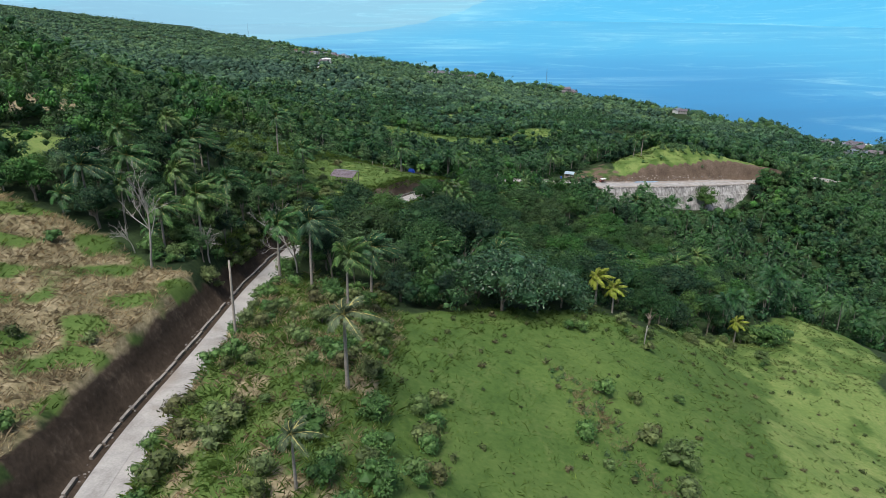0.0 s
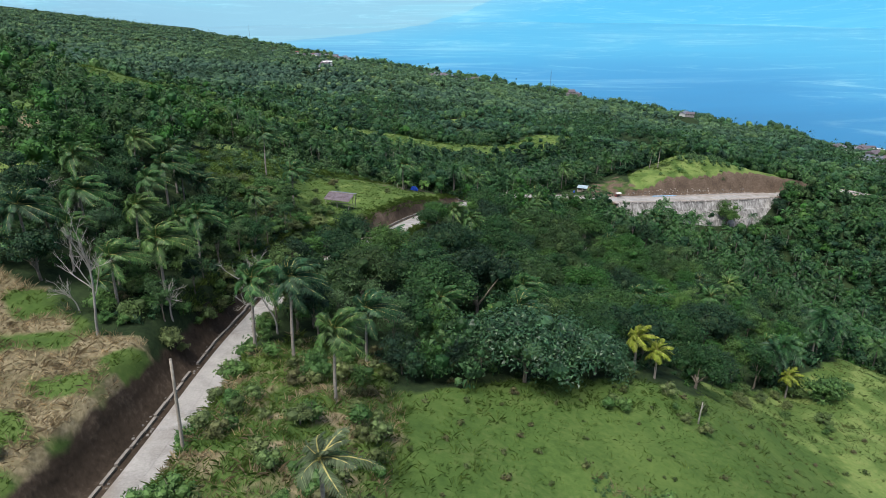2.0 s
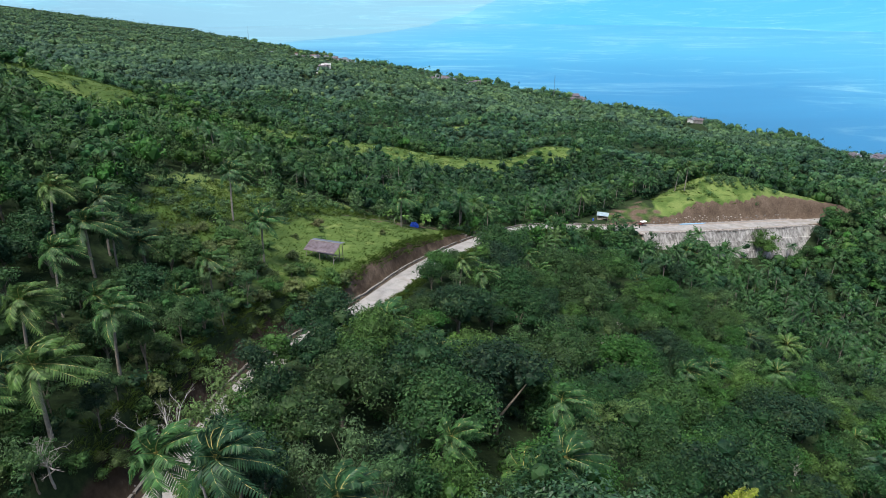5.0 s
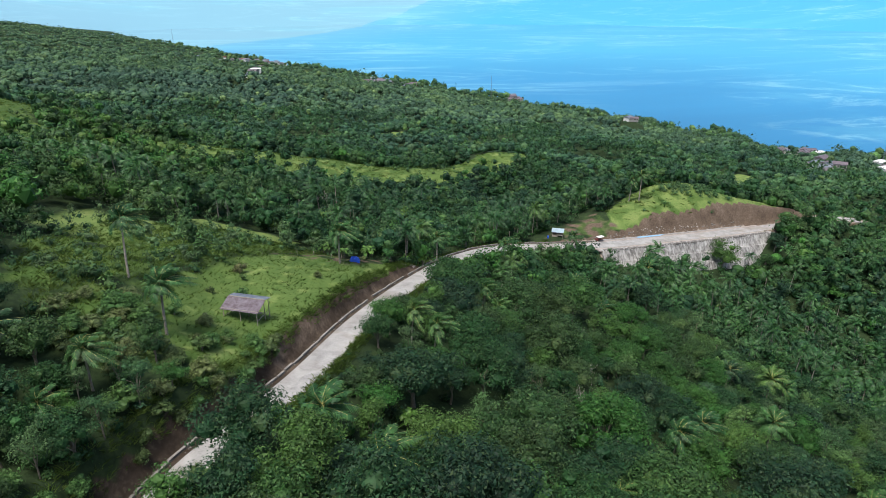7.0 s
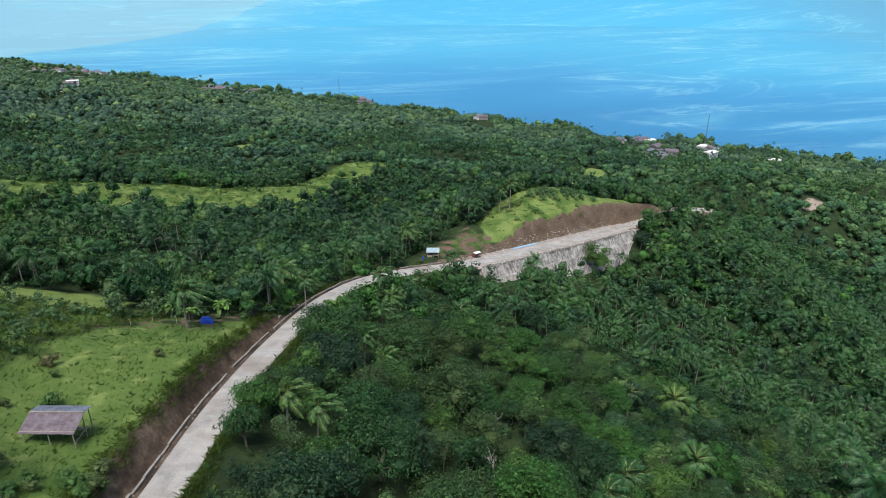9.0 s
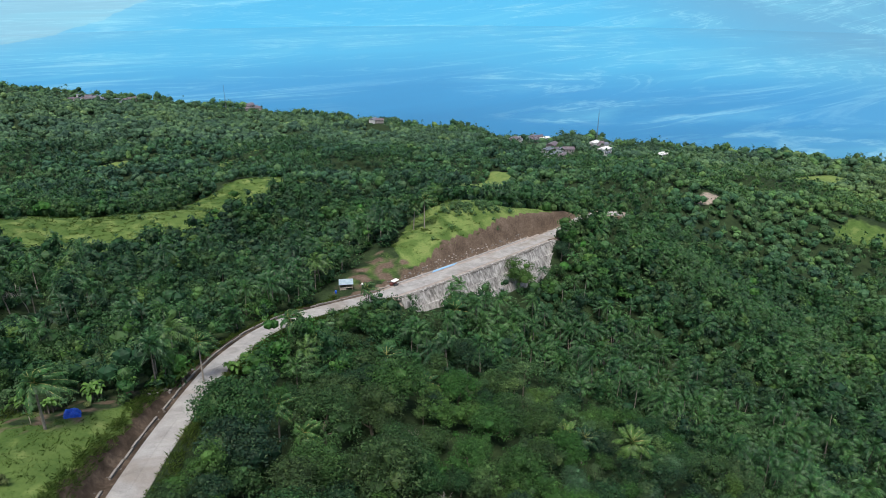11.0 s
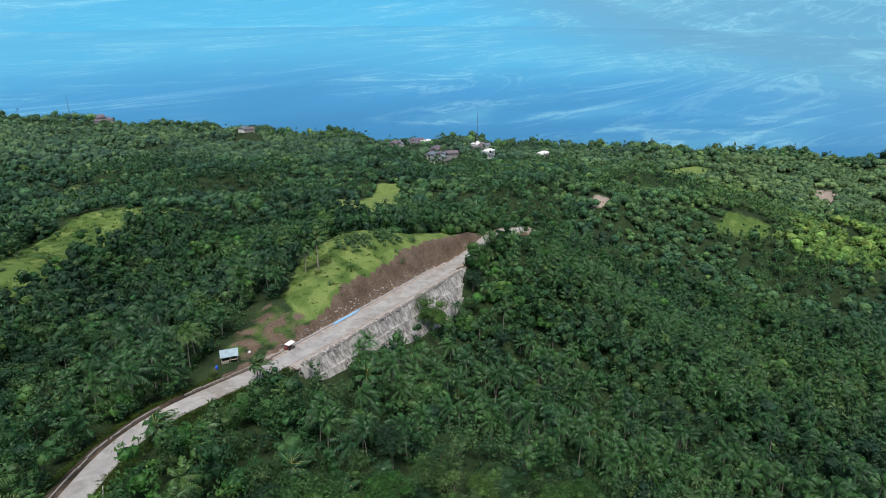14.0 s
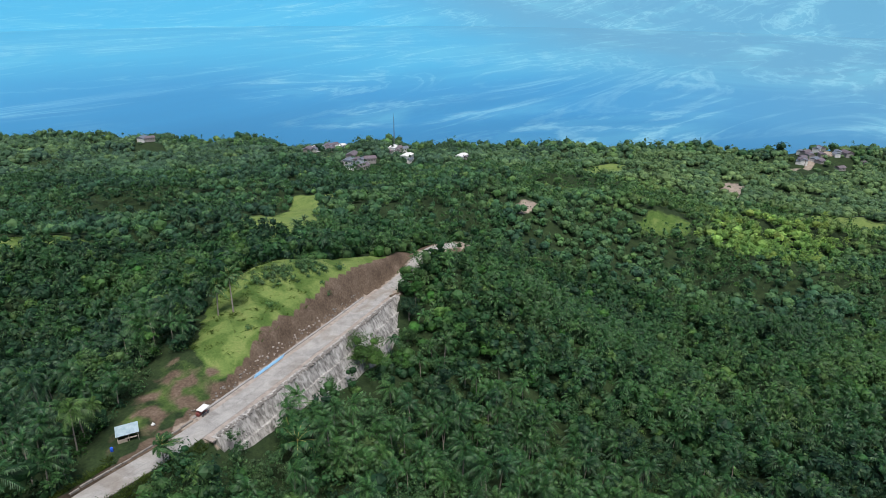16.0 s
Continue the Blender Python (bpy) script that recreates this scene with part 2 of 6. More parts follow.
def ground_material():
    """Forest floor, green turf, dry grass and cut soil, mixed by where they lie."""
    m, nt, b = material("ground", 0.95, 0.1)
    p = place(nt)
    fine, mid, big = noise_at(nt, 1.6, 6, p), noise_at(nt, 0.22, 5, p), noise_at(nt, 0.04, 4, p)
    both = calc(nt, "ADD", calc(nt, "MULTIPLY", fine, 0.5), calc(nt, "MULTIPLY", mid, 0.5))
    # leaf litter and low green, darkened: shade between crowns is put in
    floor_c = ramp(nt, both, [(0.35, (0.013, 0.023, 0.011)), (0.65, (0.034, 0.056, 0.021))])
    turf = ramp(nt, both, [(0.32, (0.038, 0.074, 0.018)), (0.5, (0.062, 0.110, 0.026)), (0.68, (0.104, 0.142, 0.044))])
    turf2 = ramp(nt, both, [(0.32, (0.054, 0.100, 0.023)), (0.6, (0.096, 0.145, 0.038))])
    turf = blend(nt, ramp(nt, big, [(0.45, (0, 0, 0)), (0.6, (1, 1, 1))]), turf, turf2)
    pale = ramp(nt, both, [(0.32, (0.088, 0.142, 0.038)), (0.5, (0.130, 0.184, 0.052)), (0.68, (0.185, 0.218, 0.074))])
    dry = ramp(nt, both, [(0.33, (0.085, 0.080, 0.040)), (0.5, (0.19, 0.16, 0.092)), (0.68, (0.37, 0.31, 0.195))])
    soil = ramp(nt, both, [(0.33, (0.028, 0.021, 0.015)), (0.55, (0.054, 0.040, 0.029)), (0.7, (0.105, 0.080, 0.058))])
    clay = ramp(nt, both, [(0.33, (0.062, 0.044, 0.032)), (0.5, (0.105, 0.076, 0.055)), (0.7, (0.18, 0.138, 0.105))])
    sand = ramp(nt, both, [(0.33, (0.19, 0.15, 0.12)), (0.65, (0.34, 0.285, 0.235))])
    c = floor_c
    for key, layer in (("turf", turf), ("pale", pale), ("dry", dry), ("soil", soil), ("clay", clay), ("sand", sand)):
        edge = calc(nt, "ADD", attr(nt, key), calc(nt, "MULTIPLY", calc(nt, "SUBTRACT", mid, 0.5), 0.9))
        e = calc(nt, "MULTIPLY", calc(nt, "SUBTRACT", edge, 0.35), 3.5, True)
        e = calc(nt, "MULTIPLY", e, calc(nt, "GREATER_THAN", attr(nt, key), 0.02))
        c = blend(nt, e, c, layer)
    nt.links.new(c, b.inputs["Base Color"])
    relief(nt, b, both, 0.6, 0.35)
    return m


def sea_material():
    """Open water, deeper blue in places; cloud reflections are painted in as thin pale streaks."""
    m, nt, b = material("sea_water", 0.5, 0.12)
    p = place(nt)

    def stretched(turn, sx, sy):
        mp = nt.nodes.new("ShaderNodeMapping")
        mp.inputs["Rotation"].default_value = (0, 0, radians(turn))
        mp.inputs["Scale"].default_value = (sx, sy, 0.001)
        nt.links.new(p, mp.inputs["Vector"])
        return mp.outputs[0]

    wide = nt.nodes.new("ShaderNodeSeparateXYZ")
    nt.links.new(p, wide.inputs[0])
    slow = noise_at(nt, 1.0, 4, stretched(-35, 0.0004, 0.0008), 0.8)
    # distance from the shore, which runs from north-west to south-east
    out = calc(nt, "ADD", calc(nt, "MULTIPLY", wide.outputs[0], 0.00028), calc(nt, "MULTIPLY", wide.outputs[1], 0.00020))
    out = calc(nt, "ADD", out, calc(nt, "MULTIPLY", calc(nt, "SUBTRACT", slow, 0.5), 0.5))
    north = calc(nt, "SUBTRACT", calc(nt, "MULTIPLY", wide.outputs[1], 0.00067), calc(nt, "MULTIPLY", wide.outputs[0], 0.0008))
    north = calc(nt, "SUBTRACT", north, 0.4, True)
    out = calc(nt, "ADD", out, calc(nt, "MULTIPLY", north, 0.25))
    c = ramp(nt, out, [(0.28, (0.028, 0.138, 0.275)), (0.50, (0.040, 0.218, 0.400)), (0.78, (0.062, 0.315, 0.485))])
    # paler grey water to the east; far north-west, sky reflection and sun glint are painted in
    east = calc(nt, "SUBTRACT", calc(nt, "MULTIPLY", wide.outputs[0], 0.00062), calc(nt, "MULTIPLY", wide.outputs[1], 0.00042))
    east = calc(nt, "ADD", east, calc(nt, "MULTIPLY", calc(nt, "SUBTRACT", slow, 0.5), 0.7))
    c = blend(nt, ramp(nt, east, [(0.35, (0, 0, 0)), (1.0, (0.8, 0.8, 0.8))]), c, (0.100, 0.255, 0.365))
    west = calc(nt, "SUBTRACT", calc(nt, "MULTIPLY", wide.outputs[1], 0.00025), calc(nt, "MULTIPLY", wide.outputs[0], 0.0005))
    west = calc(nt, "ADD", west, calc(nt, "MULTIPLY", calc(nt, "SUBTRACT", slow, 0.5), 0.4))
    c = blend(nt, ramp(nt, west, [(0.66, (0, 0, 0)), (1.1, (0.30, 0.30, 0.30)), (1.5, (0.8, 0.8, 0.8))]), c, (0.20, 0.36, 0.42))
    # reflected cloud wisps, mixed into the base colour as veil and lines
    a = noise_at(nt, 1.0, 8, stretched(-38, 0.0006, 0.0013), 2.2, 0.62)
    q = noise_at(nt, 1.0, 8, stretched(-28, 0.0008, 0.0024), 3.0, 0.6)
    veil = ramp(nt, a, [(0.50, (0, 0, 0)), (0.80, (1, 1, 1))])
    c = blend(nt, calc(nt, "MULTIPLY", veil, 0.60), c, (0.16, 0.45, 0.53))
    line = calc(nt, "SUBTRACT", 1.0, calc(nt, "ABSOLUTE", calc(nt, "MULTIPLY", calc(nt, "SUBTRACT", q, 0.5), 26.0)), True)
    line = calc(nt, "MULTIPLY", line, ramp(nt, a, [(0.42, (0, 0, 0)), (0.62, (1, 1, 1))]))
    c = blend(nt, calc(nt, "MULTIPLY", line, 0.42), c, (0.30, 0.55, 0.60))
    nt.links.new(c, b.inputs["Base Color"])
    relief(nt, b, noise_at(nt, 0.35, 4, p), 0.1, 0.4)
    return m


ground_mat, sea_mat = ground_material(), sea_material()

# ---- mesh helpers ----
def mesh_from(name, verts, faces, mats=(), smooth=False, index=None):
    """A mesh from an array of points and one or more arrays of faces (each with its own corner count)."""
    me = bpy.data.meshes.new(name)
    verts = np.asarray(verts, np.float32)
    groups = faces if isinstance(faces, list) else [faces]
    groups = [np.asarray(g, np.int32) for g in groups if len(g)]
    loops = np.concatenate([g.ravel() for g in groups])
    totals = np.concatenate([np.full(len(g), g.shape[1], np.int32) for g in groups])
    starts = np.concatenate([[0], np.cumsum(totals)[:-1]]).astype(np.int32)
    me.vertices.add(len(verts))
    me.vertices.foreach_set("co", verts.ravel())
    me.loops.add(len(loops))
    me.loops.foreach_set("vertex_index", loops)
    me.polygons.add(len(totals))
    me.polygons.foreach_set("loop_start", starts)
    me.polygons.foreach_set("loop_total", totals)
    for mt in mats:
        me.materials.append(mt)
    if index is not None:
        me.polygons.foreach_set("material_index", np.asarray(index, np.int32))
    me.polygons.foreach_set("use_smooth", np.full(len(totals), smooth))
    me.update(calc_edges=True)
    return me


def part(name, data, parent, label=""):
    """A mesh (or a bmesh with its material) as one part under a thing."""
    ob = new(name, data)
    ob.parent = parent
    return tagged(ob, label)


def thing(name, m, label, category, group="", kind=""):
    ob = new(name)
    ob.empty_display_size = 0.3
    ob.matrix_world = m
    return tagged(ob, label, category, group, kind)


def joined(pieces):
    """(points, [face arrays]) of several pieces as one."""
    vs, fs, n = [], {}, 0
    for v, groups in pieces:
        for g in groups:
            g = np.asarray(g)
            if len(g):
                fs.setdefault(g.shape[1], []).append(g + n)
        vs.append(np.asarray(v, float))
        n += len(v)
    return np.concatenate(vs), [np.concatenate(f) for f in fs.values()]


def box_piece(cx, cy, cz, sx, sy, sz, turn=0.0, bevel=0.0, lean=0.0):
    """A box with its eight edges along z cut back by bevel; cz is its bottom."""
    x, y, b = sx / 2, sy / 2, min(bevel, sx / 3, sy / 3)
    if b:
        ring = np.array([(-x + b, -y), (x - b, -y), (x, -y + b), (x, y - b), (x - b, y), (-x + b, y), (-x, y - b), (-x, -y + b)])
    else:
        ring = np.array([(-x, -y), (x, -y), (x, y), (-x, y)])
    k = len(ring)
    v = np.concatenate([np.c_[ring, np.zeros(k)], np.c_[ring * (1 - lean), np.full(k, sz)]])
    c, s = math.cos(turn), math.sin(turn)
    v[:, :2] = v[:, :2] @ np.array([[c, s], [-s, c]])
    i = np.arange(k)
    sides = np.c_[i, (i + 1) % k, (i + 1) % k + k, i + k]
    return v + (cx, cy, cz), [sides, i[::-1][None], (i + k)[None]]


def tube(points, radii, sides=6, cap=True):
    """A tapered tube along points."""
    p = np.asarray(points, float)
    r = np.broadcast_to(np.asarray(radii, float), (len(p),))
    t = np.gradient(p, axis=0)
    t /= np.linalg.norm(t, axis=1)[:, None] + 1e-9
    ref = np.where(np.abs(t[:, 2:3]) > 0.9, np.array([[1.0, 0, 0]]), np.array([[0, 0, 1.0]]))
    a = np.cross(t, ref)
    a /= np.linalg.norm(a, axis=1)[:, None] + 1e-9
    b = np.cross(t, a)
    ang = np.linspace(0, 2 * np.pi, sides, endpoint=False)
    v = (p[:, None] + r[:, None, None] * (np.cos(ang)[None, :, None] * a[:, None] + np.sin(ang)[None, :, None] * b[:, None])).reshape(-1, 3)
    i, j = np.meshgrid(np.arange(len(p) - 1), np.arange(sides), indexing="ij")
    q = np.c_[(i * sides + j).ravel(), (i * sides + (j + 1) % sides).ravel(), ((i + 1) * sides + (j + 1) % sides).ravel(), ((i + 1) * sides + j).ravel()]
    out = [q]
    if cap:
        out.append((np.arange(sides) + (len(p) - 1) * sides)[None])
    return v, out


# ---- the road's line ----
ROAD = [(-25, 2, 202.6), (-28.1, 25, 199.5), (-31, 50, 196.4), (-31.3, 74, 193.3), (-31.5, 104, 189.6), (-28.7, 131, 186.3), (-17.2, 157, 183.0),
        (-8.1, 183.6, 178.6), (3.2, 212.2, 172.3), (17.3, 240.8, 165.2), (35.5, 260.1, 159.6), (68.5, 271.6, 154.3), (104, 285.6, 149.9),
        (139.7, 299.3, 146.4), (168.8, 311.7, 143.5), (184.4, 320.6, 141.9), (198, 325, 140.3), (214, 323, 138.3)]
ROAD_HALF = 2.6


def catmull(points, step=1.0):
    p = np.asarray(points, float)
    p = np.concatenate([[2 * p[0] - p[1]], p, [2 * p[-1] - p[-2]]])
    out = []
    for a, b, c, d in zip(p, p[1:], p[2:], p[3:]):
        n = max(2, int(np.linalg.norm(c - b) / step))
        t = np.linspace(0, 1, n, endpoint=False)[:, None]
        out.append(0.5 * (2 * b + (c - a) * t + (2 * a - 5 * b + 4 * c - d) * t ** 2 + (3 * b - a - 3 * c + d) * t ** 3))
    out.append(p[-2:-1])
    return np.concatenate(out)


road_line = catmull(ROAD, 1.0)
road_len = np.concatenate([[0], np.cumsum(np.linalg.norm(np.diff(road_line, axis=0), axis=1))])
road_dir = np.gradient(road_line, axis=0)
road_dir[:, 2] = 0
road_dir /= np.linalg.norm(road_dir, axis=1)[:, None]
road_right = np.c_[road_dir[:, 1], -road_dir[:, 0], np.zeros(len(road_dir))]


def road_at(s, off=0.0, up=0.0):
    """A point s metres along the road, off metres to its right."""
    p = np.array([np.interp(s, road_len, road_line[:, k]) for k in range(3)])
    r = np.array([np.interp(s, road_len, road_right[:, k]) for k in range(3)])
    return p + r / np.linalg.norm(r) * off + (0, 0, up)


def road_pos(x, y):
    """For points of the plan: metres along the road, metres to its right, and its height there."""
    x, y = np.ravel(x), np.ravel(y)
    s, o, z = np.empty(len(x)), np.empty(len(x)), np.empty(len(x))
    for a in range(0, len(x), 20000):
        d = (x[a:a + 20000, None] - road_line[None, :, 0]) ** 2 + (y[a:a + 20000, None] - road_line[None, :, 1]) ** 2
        k = d.argmin(1)
        dx, dy = x[a:a + 20000] - road_line[k, 0], y[a:a + 20000] - road_line[k, 1]
        along = dx * road_dir[k, 0] + dy * road_dir[k, 1]
        side = dx * road_right[k, 0] + dy * road_right[k, 1]
        off = np.sqrt(d[np.arange(len(k)), k]) * np.sign(side)
        s[a:a + 20000], o[a:a + 20000] = road_len[k] + along, np.where(np.abs(along) < 1.5, side, off)
        z[a:a + 20000] = np.interp(road_len[k] + along, road_len, road_line[:, 2])
    return s, o, z


# ---- spot heights of the natural ground ----
HEIGHTS_NEAR = [(-45, 40, 203), (-38, 64, 200), (-57, 72, 203), (-57, 85, 202), (-45, 81, 200), (-39, 87, 198), (-69, 93, 206), (-74, 112, 207),
                (-46, 98, 198.5), (-64, 117, 203), (-80, 150, 206), (-60, 150, 201), (-45, 172, 195), (-42, 130, 193.5), (-73, 201, 196),
                (-24, 40, 203), (-23, 63, 203), (-22, 88, 196), (-20, 119, 192), (-10, 35, 206), (-10, 53, 203), (-14, 76, 198), (-6, 66, 198)]
HEIGHTS_FIELD = [(-3, 49, 199), (3, 44, 198), (9, 83, 192), (21, 65, 190.6), (25, 52, 190), (24, 89, 188.5), (33, 87, 185.5), (52, 63, 180),
                 (57, 90, 172.5), (67, 94, 171), (71, 84, 170), (28, 99, 186.5), (5, 93, 190), (-2, 105, 187), (60, 20, 185), (90, 115, 164), (60, 124, 165.5), (88, 141, 160)]
HEIGHTS_VALLEY = [(8, 146, 175), (36, 169, 161), (52, 170, 160), (15, 180, 170), (9, 208, 166), (65, 205, 152), (98, 224, 137), (108, 178, 139),
                  (135, 240, 120), (115, 230, 129), (90, 243, 141), (158, 229, 116), (192, 193, 112), (173, 256, 124), (266, 257, 84),
                  (280, 215, 97), (220, 288, 118), (301, 291, 81), (396, 291, 68), (374, 337, 81), (147, 275, 132), (84, 266, 146), (110, 276, 140), (138, 286, 136)]
HEIGHTS_HILLS = [(-25, 169, 186.5), (-32, 176, 186.5), (-19, 174, 184.5), (-15, 183, 183), (-9, 195, 179.6), (-6, 203, 177.3), (2, 220, 172.8), (-12, 214, 177),
                 (1, 234, 167.5), (-20, 259, 164), (-28, 291, 165), (57, 278, 156), (40, 292, 151), (70, 297, 155), (90, 301, 158), (82, 291, 156),
                 (114, 321, 160), (127, 314, 159.5), (162, 318, 150), (124, 304, 155.7), (147, 313, 153), (100, 293, 157), (178, 319, 146), (147, 331, 149)]
HEIGHTS_RIDGE = [(97, 314, 156), (110, 342, 147), (70, 369, 123), (80, 406, 120), (144, 480, 111), (225, 417, 113), (-161, 351, 180), (-135, 360, 172),
                 (-95, 379, 168), (-59, 391, 160), (-38, 404, 152), (3, 422, 140), (30, 430, 137), (77, 483, 130), (103, 488, 127), (-15, 388, 141),
                 (-64, 340, 159), (-100, 450, 143), (0, 520, 112), (100, 600, 98), (270, 512, 103), (210, 455, 112), (365, 392, 107), (414, 421, 92)]
HEIGHTS_FAR = [(144, 683, 93), (287, 720, 71), (249, 800, 58), (-201, 1153, 98), (-63, 1600, 24), (218, 1300, 16), (562, 860, 16), (634, 804, 20),
               (508, 657, 50), (466, 350, 79), (573, 273, 54), (750, 385, 26), (760, 432, 23), (900, 500, 10), (961, 365, 8), (-180, 350, 197),
               ]
HEIGHTS_OUTER = [(-400, 700, 150), (-600, 1300, 115), (-900, 2200, 60), (-300, 850, 120), (-250, 520, 150), (-300, 300, 212), (-150, 150, 214), (-137, 245, 203),
               (-207, 387, 195), (-197, 405, 190), (-192, 442, 174), (-120, 40, 214), (0, -100, 215), (150, 0, 165), (300, 100, 115), (450, 150, 78), (700, 200, 38)]
COAST = [(-3300, 6000), (-1246, 3280), (-761, 2709), (-329, 2110), (-85, 1863), (94, 1626), (239, 1472), (358, 1290), (473, 1146), (566, 1029),
         (632, 915), (733, 791), (869, 678), (993, 552), (1065, 423), (1140, 348), (1250, 200), (1500, -100), (2200, -900)]
spots = np.array(HEIGHTS_NEAR + HEIGHTS_FIELD + HEIGHTS_VALLEY + HEIGHTS_HILLS + HEIGHTS_RIDGE + HEIGHTS_FAR + HEIGHTS_OUTER + [(x, y, 3) for x, y in COAST[1:-2]], float)
SOFT = 9.0


def spline_weights():
    d = np.sqrt(((spots[:, None, :2] - spots[None, :, :2]) ** 2).sum(2) + SOFT ** 2)
    n = len(spots)
    lin = np.c_[np.ones(n), spots[:, :2] / 100]
    a = np.zeros((n + 3, n + 3))
    a[:n, :n] = -d + np.eye(n) * 1.0
    a[:n, n:], a[n:, :n] = lin, lin.T
    return np.linalg.solve(a, np.r_[spots[:, 2], 0, 0, 0])


WEIGHTS = spline_weights()


def line_distance(x, y, line):
    """Distance to a polyline, and on which side of it (positive: to its right)."""
    best = np.full(len(x), 1e9)
    side = np.zeros(len(x))
    for (ax, ay), (bx, by) in zip(line, line[1:]):
        ux, uy = bx - ax, by - ay
        q = np.clip(((x - ax) * ux + (y - ay) * uy) / (ux * ux + uy * uy), 0, 1)
        d = np.hypot(x - ax - q * ux, y - ay - q * uy)
        cr = (x - ax) * uy - (y - ay) * ux
        near = d < best
        best, side = np.where(near, d, best), np.where(near, cr, side)
    return best, side


def waves(x, y, size, seed):
    """Smooth uneven waves, about -1 to 1, with that size in metres."""
    r = np.random.RandomState(seed)
    out = np.zeros(len(x))
    for k in range(7):
        a, ph, f = r.uniform(0, 6.28), r.uniform(0, 6.28), r.uniform(0.6, 1.9) * 2 * np.pi / size
        out += np.sin((x * math.cos(a) + y * math.sin(a)) * f + ph + 1.3 * np.sin((x * math.sin(a) - y * math.cos(a)) * f * 0.7 + ph * 2))
    return out / 4.0


def natural(x, y):
    z = np.empty(len(x))
    for a in range(0, len(x), 20000):
        xs, ys = x[a:a + 20000], y[a:a + 20000]
        d = np.sqrt((xs[:, None] - spots[None, :, 0]) ** 2 + (ys[:, None] - spots[None, :, 1]) ** 2 + SOFT ** 2)
        z[a:a + 20000] = -d @ WEIGHTS[:-3] + WEIGHTS[-3] + WEIGHTS[-2] * xs / 100 + WEIGHTS[-1] * ys / 100
    z += 0.35 * waves(x, y, 14, 3)
    far = np.clip((np.hypot(x - 20, y - 150) - 180) / 300, 0, 1)
    z += far * (7.5 * waves(x, y, 190, 5) + 2.5 * waves(x, y, 60, 6))
    d, side = line_distance(x, y, COAST)
    inland = np.where(side > 0, d, -d)
    z = np.where(inland > 0, np.maximum(z, np.minimum(2.5, inland * 0.06)), -np.minimum(-inland * 0.1, 9) - 0.3)
    return z


WALL_FROM, WALL_TO = 320.0, 399.0     # metres along the road between which the retaining wall holds it


def height(x, y):
    """The ground with the road's bench cut and filled into it."""
    x, y = np.ravel(np.asarray(x, float)), np.ravel(np.asarray(y, float))
    z = natural(x, y)
    s, o, zr = road_pos(x, y)
    near = (np.abs(o) < 45) & (s > -2) & (s < road_len[-1] + 2)
    rough = 0.35 * waves(x, y, 5, 8) + 0.25 * waves(x, y, 2.6, 9)
    wall = np.clip((s - WALL_FROM + 6) / 6, 0, 1) * np.clip((WALL_TO + 4 - s) / 4, 0, 1)
    left = -o
    bench_l = 4.7 + wall * 0.6
    steep = np.where(wall > 0.3, 1.9, 2.3)
    cut_l = zr + np.maximum(left - bench_l + rough * np.where(wall > 0.3, 0.15, 0.6) * (left > bench_l), 0) * steep
    fill_l = zr - np.maximum(left - 4.5, 0) * 0.7
    zl = np.clip(z, fill_l, cut_l)
    bench_r = 3.0 + wall * 0.7
    cut_r = zr + np.maximum(o - 3.0, 0) * 1.7
    fill_r = zr - np.maximum(o - bench_r, 0) * np.where(wall > 0.3, 5.0, 0.75)
    zr_side = np.clip(z, np.where(wall > 0.3, np.minimum(fill_r, np.maximum(z, fill_r)), fill_r), cut_r)
    zz = np.where(o < 0, zl, zr_side)
    flat = np.abs(o) < np.where(o < 0, bench_l, bench_r)
    zz = np.where(flat, zr - 0.10, zz)
    return np.where(near, zz, z)


def inside(x, y, poly):
    c = np.zeros(len(x), bool)
    for (ax, ay), (bx, by) in zip(poly, poly[1:] + poly[:1]):
        hit = ((ay > y) != (by > y)) & (x < (bx - ax) * (y - ay) / (by - ay + 1e-12) + ax)
        c ^= hit
    return c


def zone(x, y, poly, soft):
    """1 well inside a plot, 0 well outside, with a ragged rim."""
    d, _ = line_distance(x, y, poly + poly[:1])
    d = np.where(inside(x, y, poly), d, -d) + 1.2 * waves(x, y, 9, 21)
    return np.clip(0.5 + d / (2 * soft), 0, 1)


FIELD = [(-6, 20), (-6.5, 82), (8, 91), (22, 94), (34, 97), (45, 104), (60, 112), (82, 104), (100, 60), (60, 20)]
DRY_FIELD = [(-37, 10), (-36.5, 88), (-45, 90), (-56, 97), (-72, 101), (-95, 112), (-115, 60), (-80, 10)]
VERGE = [(-28, 10), (-28, 80), (-22, 96), (-10, 92), (-5, 74), (-5, 10)]
LOWER = [(36, 108), (48, 114), (60, 122), (76, 132), (88, 144), (104, 140), (96, 116), (80, 98), (50, 96)]
MEADOW = [(-21, 146), (-33, 152), (-42, 172), (-36, 200), (-24, 213), (-10, 215), (4, 221), (-2, 206), (-10, 188), (-17, 172)]
MOUND = [(80, 286), (82, 299), (100, 322), (118, 327), (142, 327), (163, 321), (168, 316), (146, 310), (122, 301), (98, 290), (86, 284)]
ROUGH = [(-33, 150), (-44, 146), (-58, 162), (-66, 182), (-62, 212), (-48, 230), (-26, 226), (-16, 218), (-24, 213), (-36, 200), (-42, 172)]
APRON = [(52, 276), (62, 290), (78, 300), (86, 284), (78, 276)]
CREST = [(-190, 343), (-161, 351), (-135, 360), (-95, 379), (-59, 391), (-38, 402), (3, 420), (30, 430), (55, 456), (77, 481), (106, 488)]
